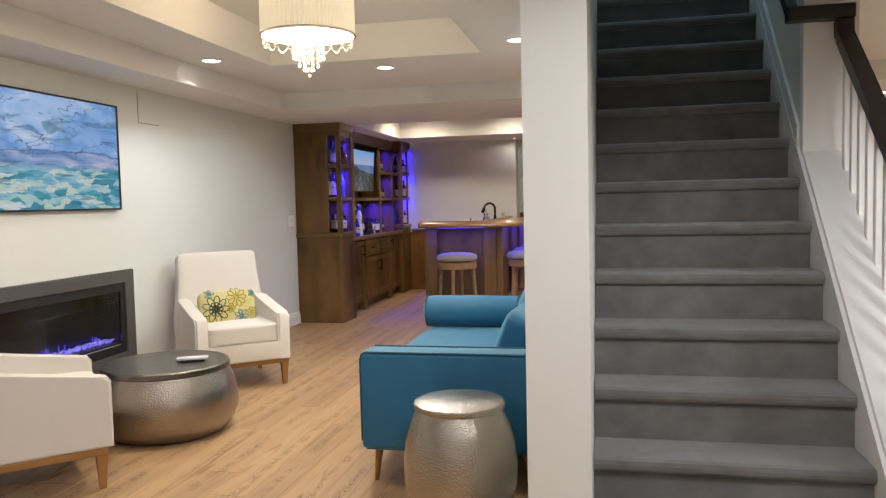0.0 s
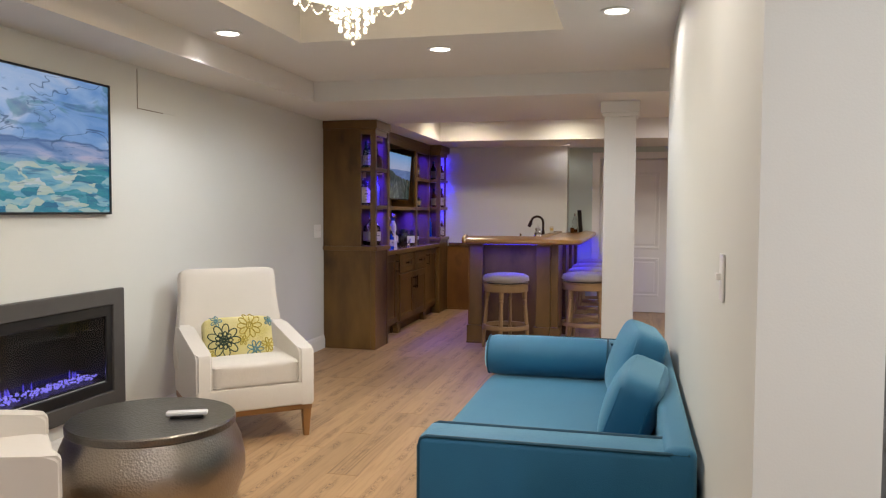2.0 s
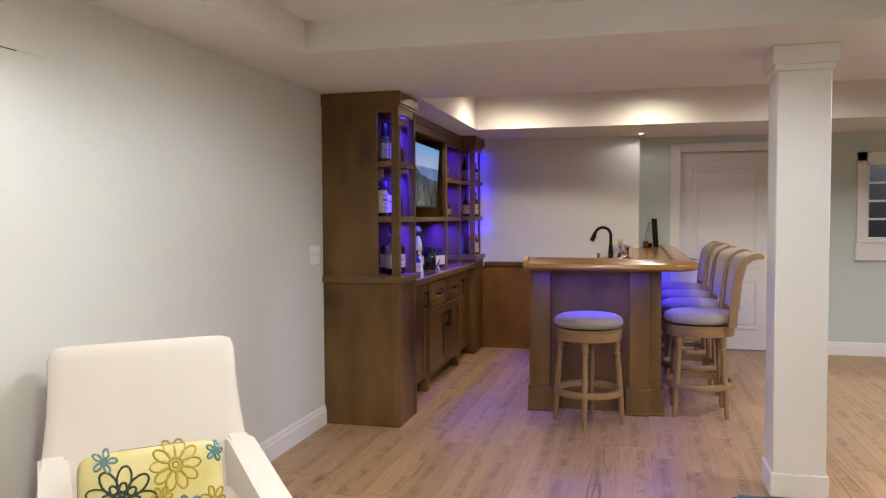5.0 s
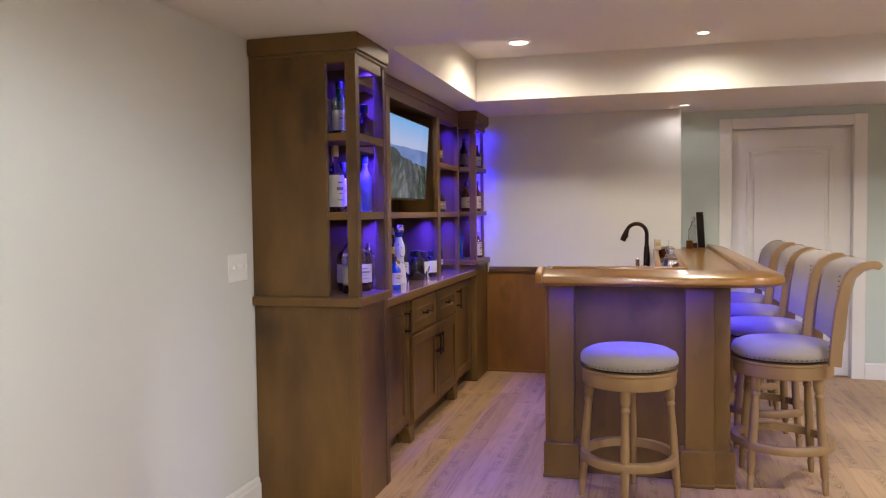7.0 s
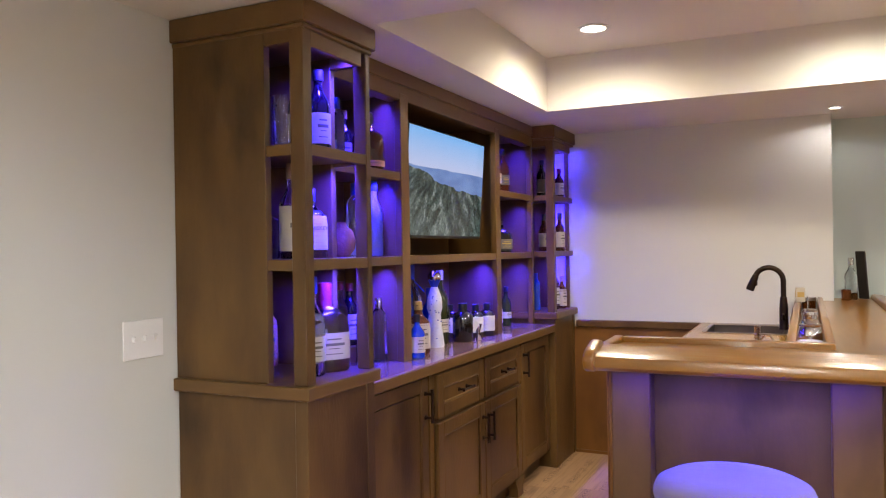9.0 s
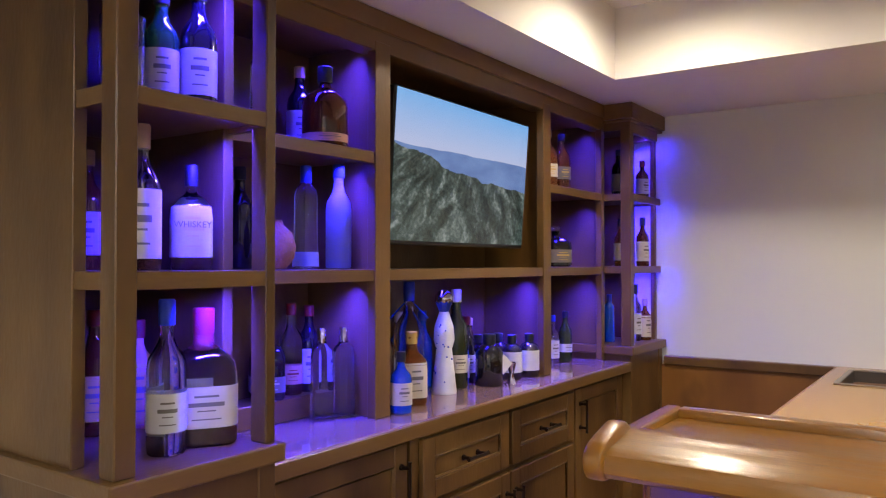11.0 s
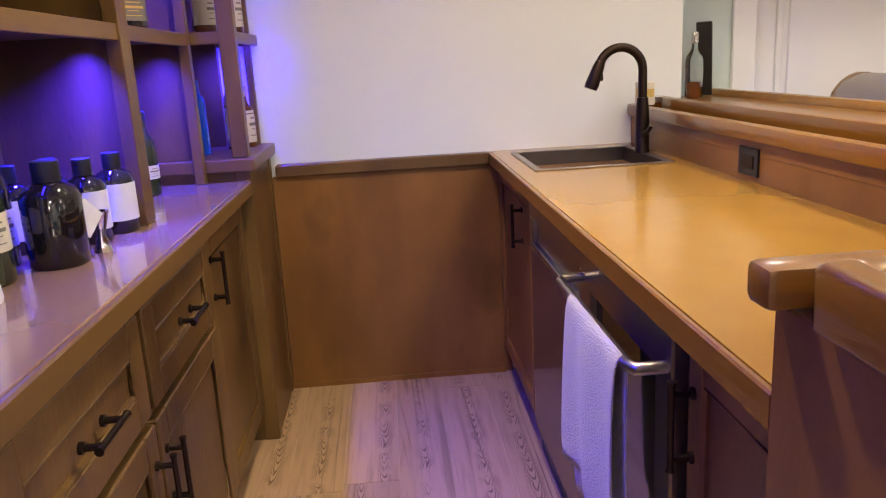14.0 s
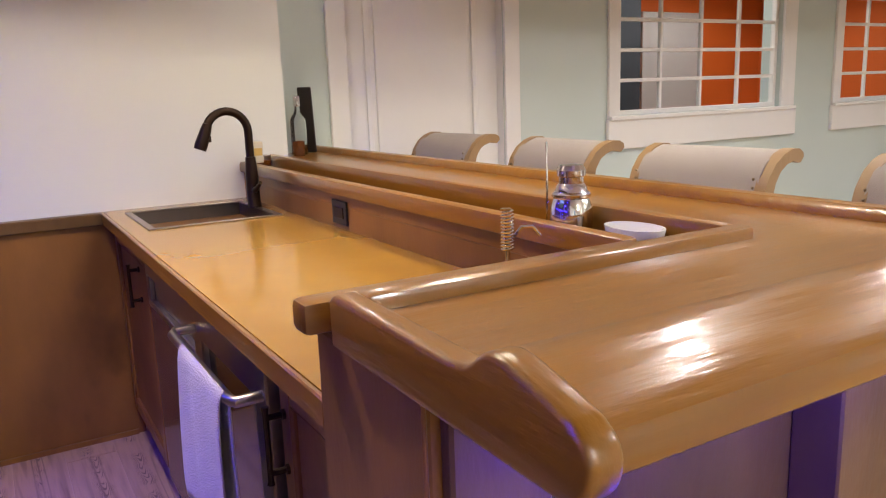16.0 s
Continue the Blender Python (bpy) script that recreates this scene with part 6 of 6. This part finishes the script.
part("foil", turned([(0.024, 0.25), (0.0235, 0.27), (0.018, 0.31), (0.0175, 0.37), (0.0, 0.372)], 18), material("rose_foil", (0.62, 0.45, 0.42), 0.35, 0.6), bpy.data.objects[[o.name for o in bpy.data.objects if o.name.startswith("bottle") and o.type == "EMPTY"][-1]], "rose foil neck", True)
bottle(-2.38, 9.29, ZW, 0.30, 0.04, "wine", "bluegl", "capblue", "", "plain blue glass spirit bottle")
bottle(-2.30, 9.445, ZW, 0.22, 0.035, "round", "bluegl", "cap_b", "label_w", "small blue bottle with a white label")
bottle(-2.38, 9.52, ZW, 0.36, 0.042, "wine", "darkglass", "bone", "label_w", "dark wine bottle with a white label", None, (0.2, 0.5))
bottle(-2.19, 9.485, ZW, 0.205, 0.056, "jar", "darkglass", "cap_b", "", "squat black bottle with a white diamond", None)
dm = thing("gift_tag", "white diamond shaped paper tag on the black bottle", "tag", pose(-2.136, 9.505, ZW + 0.085, 0, 0, -20))
part("card", prism([(-0.045, 0.0), (0.0, -0.04), (0.045, 0.0), (0.0, 0.04)], "x", 0.0, 0.0015), "label_w", dm)
for x, y in ((-2.20, 9.685), (-2.29, 9.725), (-2.172, 9.785), (-2.33, 9.62)):
    bottle(x, y, ZW, 0.185, 0.043, "jar", "darkglass", "cap_b", "label_w", "dark syrup bottle with a plain white label", None, (0.16, 0.62), ink="label_w")
jg = thing("jigger", "steel cocktail jigger on the worktop", "jigger", pose(-2.14, 9.575, ZW + 0.0005))
part("cup", lathe([(0.020, 0.0), (0.008, 0.035), (0.022, 0.085), (0.021, 0.085), (0.006, 0.036), (0.0, 0.036)], 20), "chrome", jg, "", True)
for x, y, h, r, g, c, lb in ((-2.39, 8.97, 0.33, 0.038, "rum", "cap_b", "label"), (-2.30, 8.96, 0.30, 0.04, "glass", "cap_b", ""), (-2.41, 9.18, 0.30, 0.04, "bluegl", "bone", "label_w"),
                              (-2.36, 9.42, 0.29, 0.036, "bluegl", "capblue", ""), (-2.31, 9.50, 0.27, 0.036, "darkglass", "redwax", "label_w"), (-2.40, 9.66, 0.25, 0.036, "rum", "gold", "label")):
    bottle(x, y, ZW, h, r, "wine", g, c, lb, "spirit bottle standing in the second row", None, (0.15, 0.42))
# third bay
bottle(-2.28, 10.22, ZW, 0.235, 0.033, "wine", "glass", "capblue", "label_w", "small clear bottle with a white label")
bottle(-2.26, 10.32, ZW, 0.25, 0.034, "wine", "olive", "cap_b", "label_w", "small dark green bottle with a white label", None, (0.2, 0.36))
bottle(-2.23, 10.16, ZM, 0.19, 0.064, "squat", "darkglass", "glass", "ink", "squat dark decanter with a clear stopper", None, (0.1, 0.42), 4, ink="gold")
bottle(-2.33, 10.0, ZM, 0.20, 0.045, "jar", "glass", "bone", "", "round clear glass spirit bottle")
for y, g, lab in ((9.97, "rum", "ink"), (10.10, "amber", "label"), (10.24, "rum", "ink")):
    bottle(-2.24, y, ZT, 0.28, 0.038, "wine", g, "cap_b", lab, "brown whisky bottle with a slanted label", None, (0.2, 0.42), 4, ink="gold")
# far display cabinet
bottle(-2.170, 10.66, ZL, 0.25, 0.03, "tall", "bluegl", "capblue", "", "slim bright blue glass bottle")
bottle(-2.080, 10.80, ZL, 0.30, 0.03, "round", "glass", "cap_b", "label_w", "clear bottle with a white label")
bottle(-2.050, 10.86, ZL, 0.22, 0.032, "round", "amber", "cork", "label", "pale bottle with a tan label", None, (0.08, 0.6))
bottle(-2.120, 10.70, ZM, 0.25, 0.036, "round", "amber", "cap_b", "label", "amber bottle with a cream label")
bottle(-2.050, 10.83, ZM, 0.26, 0.034, "round", "rum", "cap_b", "label", "brown bottle with a cream label", None, (0.1, 0.5))
bottle(-2.130, 10.70, ZT, 0.25, 0.036, "wine", "darkglass", "cap_b", "ink", "plain dark glass spirit bottle")
bottle(-2.050, 10.83, ZT, 0.20, 0.034, "round", "rum", "redwax", "label_w", "small bottle with a white label", None, (0.1, 0.5))

# ---------- things on the bar ----------
ZC = 1.0025
sk2 = thing("cocktail_shaker", "polished steel cocktail shaker in the bar rail", "shaker", pose(-0.507, 8.935, ZC) @ Matrix.Diagonal((0.8, 0.8, 1.25, 1)))
part("cup", lathe([(0.0, 0.0), (0.038, 0.0), (0.044, 0.01), (0.054, 0.05), (0.052, 0.075), (0.044, 0.088), (0.049, 0.091), (0.049, 0.095), (0.042, 0.099), (0.0, 0.099)], 28), "chrome", sk2, "", True)
part("strainer_lid", lathe([(0.042, 0.099), (0.038, 0.106), (0.031, 0.112), (0.031, 0.122), (0.036, 0.124), (0.036, 0.133), (0.029, 0.141), (0.0, 0.143)], 28), "chrome", sk2, "", True)
stn = thing("cocktail_strainer", "steel strainer with a coiled spring standing on the worktop", "strainer", pose(-0.69, 8.90, 0.9205))
part("stem", tube([(0.0, 0.0, 0.0), (0.0, 0.0, 0.118)], 0.005, 8), "chrome", stn, "", True)
part("foot", lathe([(0.0, 0.0), (0.03, 0.0), (0.03, 0.004), (0.0, 0.006)], 20), "chrome", stn, "", True)
part("spring", tube([(0.011 * math.cos(i * 0.9), 0.011 * math.sin(i * 0.9), 0.115 + 0.0009 * i) for i in range(90)], 0.0024, 5), "chrome", stn, "coiled steel spring", True)
part("frame", tube([(0.012, -0.004, 0.14), (0.025, -0.01, 0.158), (0.045, -0.018, 0.158), (0.058, -0.024, 0.14)], 0.003, 6), "chrome", stn, "", True)
pk = thing("cocktail_pick", "thin steel cocktail spoon standing in the rail", "bar spoon", pose(-0.52, 9.0, ZC))
part("rod", tube([(0.0, 0.0, 0.0), (0.004, 0.0, 0.12), (0.006, 0.004, 0.22)], 0.0022, 6), "chrome", pk, "", True)
bw = thing("bowl", "small oval white ceramic dish in the bar rail", "bowl", pose(-0.507, 8.76, ZC) @ Matrix.Diagonal((0.70, 1.1, 1.5, 1)))
part("body", lathe([(0.0, 0.0), (0.03, 0.0), (0.05, 0.02), (0.06, 0.05), (0.056, 0.05), (0.046, 0.022), (0.0, 0.008)], 28), "bowl", bw, "", True)
for y in (9.45, 9.95, 10.50):
    mt = thing("bar_mat", "black rubber bar mat in the rail", "bar mat", pose(-0.51, y, ZC), group="bar mats")
    part("mat", boxes((-0.036, 0.036, -0.13, 0.13, 0.0, 0.008), bevel=0.002), "black", mt)
bx = thing("card_box", "small cream card box by the wall", "box", pose(-0.558, 10.86, 1.0735, 0, 0, 4))
part("carton", boxes((-0.022, 0.028, -0.035, 0.035, 0.0, 0.085), bevel=0.002), "label", bx)
part("print", boxes((-0.024, -0.0222, -0.022, 0.022, 0.03, 0.06), (-0.015, 0.022, -0.0368, -0.0352, 0.03, 0.06)), "gold", bx)
jr = thing("jar", "small glass jar with a dark lid on the bar", "jar", pose(-0.508, 10.92, ZC))
part("glass", lathe([(0.0, 0.0), (0.036, 0.0), (0.038, 0.004), (0.038, 0.075), (0.0, 0.075)], 24), "amber", jr, "", True)
part("lid", lathe([(0.0, 0.075), (0.039, 0.075), (0.039, 0.095), (0.0, 0.097)], 24), "steel", jr, "", True)
bottle(-0.27, 11.10, 1.0745, 0.26, 0.036, "round", "glass", "chrome", "", "clear glass bottle at the end of the bar", "amber")
mu = thing("serving_paddle", "narrow dark wooden paddle leaning at the end of the bar", "paddle", pose(-0.195, 11.17, 1.0765, 0, -7, 55))
part("board", boxes((-0.007, 0.007, -0.032, 0.032, 0.0, 0.30), bevel=0.004), "iron", mu)
tj = thing("tumbler", "small amber glass tumbler at the end of the bar", "tumbler", pose(-0.30, 11.03, 1.0745))
part("glass", lathe([(0.0, 0.0), (0.024, 0.0), (0.026, 0.004), (0.028, 0.065), (0.025, 0.065), (0.023, 0.008), (0.0, 0.008)], 20), "amber", tj, "", True)
ol = thing("wall_outlet", "dark brown power outlet on the bar riser", "outlet", pose(-0.571, 9.96, 0.98))
part("plate", boxes((-0.007, 0.0, -0.055, 0.055, -0.045, 0.03), bevel=0.002), "black", ol)
part("socket", boxes((-0.010, -0.006, -0.035, 0.035, -0.025, 0.01), bevel=0.001), "bronze", ol)

# far room seen through the windows
fd = thing("far_door", "pale grey door in the orange room", "door", pose(4.75, 13.59, 0), kind="structure")
part("slab", boxes((-0.42, 0.42, -0.04, 0.0, 0.0, 2.05), bevel=0.004), material("grey_door", (0.45, 0.43, 0.42), 0.5, second=(0.42, 0.40, 0.39), scale=4), fd)
part("knob", lathe([(0.0, 0.0), (0.03, 0.01), (0.03, 0.04), (0.0, 0.05)], 16, pose(0.33, -0.04, 1.0, 90)), "chrome", fd, "", True)

# ---------- floor ----------
fl = structure("floor", boxes((-2.66, 6.4, -2.4, 13.8, -0.12, -0.0016)), "joint", "oak plank floor laid lengthwise with pale joints", "floor")
PW, PL = 0.178, 1.22
def plank_mesh():
    bm = boxes((0.0012, PW - 0.0012, 0.0012, PL - 0.0012, -0.011, 0.0))
    top = [e for e in bm.edges if all(abs(v.co.z) < 1e-6 for v in e.verts)]
    bmesh.ops.bevel(bm, geom=top, offset=0.0009, segments=1, affect="EDGES")
    me = bpy.data.meshes.new("plank")
    bm.to_mesh(me)
    bm.free()
    me.materials.append(M["plank"])
    return me


PLANK = plank_mesh()
rnd = random.Random(11)
far_v, far_f = [], []
for i in range(int(8.7 / PW) + 1):
    x = -2.46 + i * PW
    y = -2.2 - rnd.choice((0.1, 0.35, 0.6, 0.85, 1.1)) + rnd.uniform(-0.06, 0.06)
    while y < 11.4:
        lo, hi = max(y, -2.2), min(y + PL, 11.42)
        if hi - lo > 0.02:
            if x < 1.05 and lo > -0.9:
                p = new("plank", PLANK)
                p.parent = fl
                p.location, p.scale = (x, lo, 0), (1, (hi - lo) / PL, 1)
            else:
                k = len(far_v)
                a, b, c, e = x + 0.0015, x + PW - 0.0015, lo + 0.0015, hi - 0.0015
                far_v += [(a, c, 0), (b, c, 0), (b, e, 0), (a, e, 0), (a, c, -0.011), (b, c, -0.011), (b, e, -0.011), (a, e, -0.011)]
                far_f += [(k, k + 1, k + 2, k + 3), (k, k + 4, k + 5, k + 1), (k + 1, k + 5, k + 6, k + 2), (k + 2, k + 6, k + 7, k + 3), (k + 3, k + 7, k + 4, k)]
        y += PL
me = bpy.data.meshes.new("far_planks")
me.from_pydata(far_v, [], far_f)
me.materials.append(M["plank"])
fp_ob = new("far_planks", me)
fp_ob.parent = fl
tagged(fp_ob, "oak floor planks", kind="stuff")
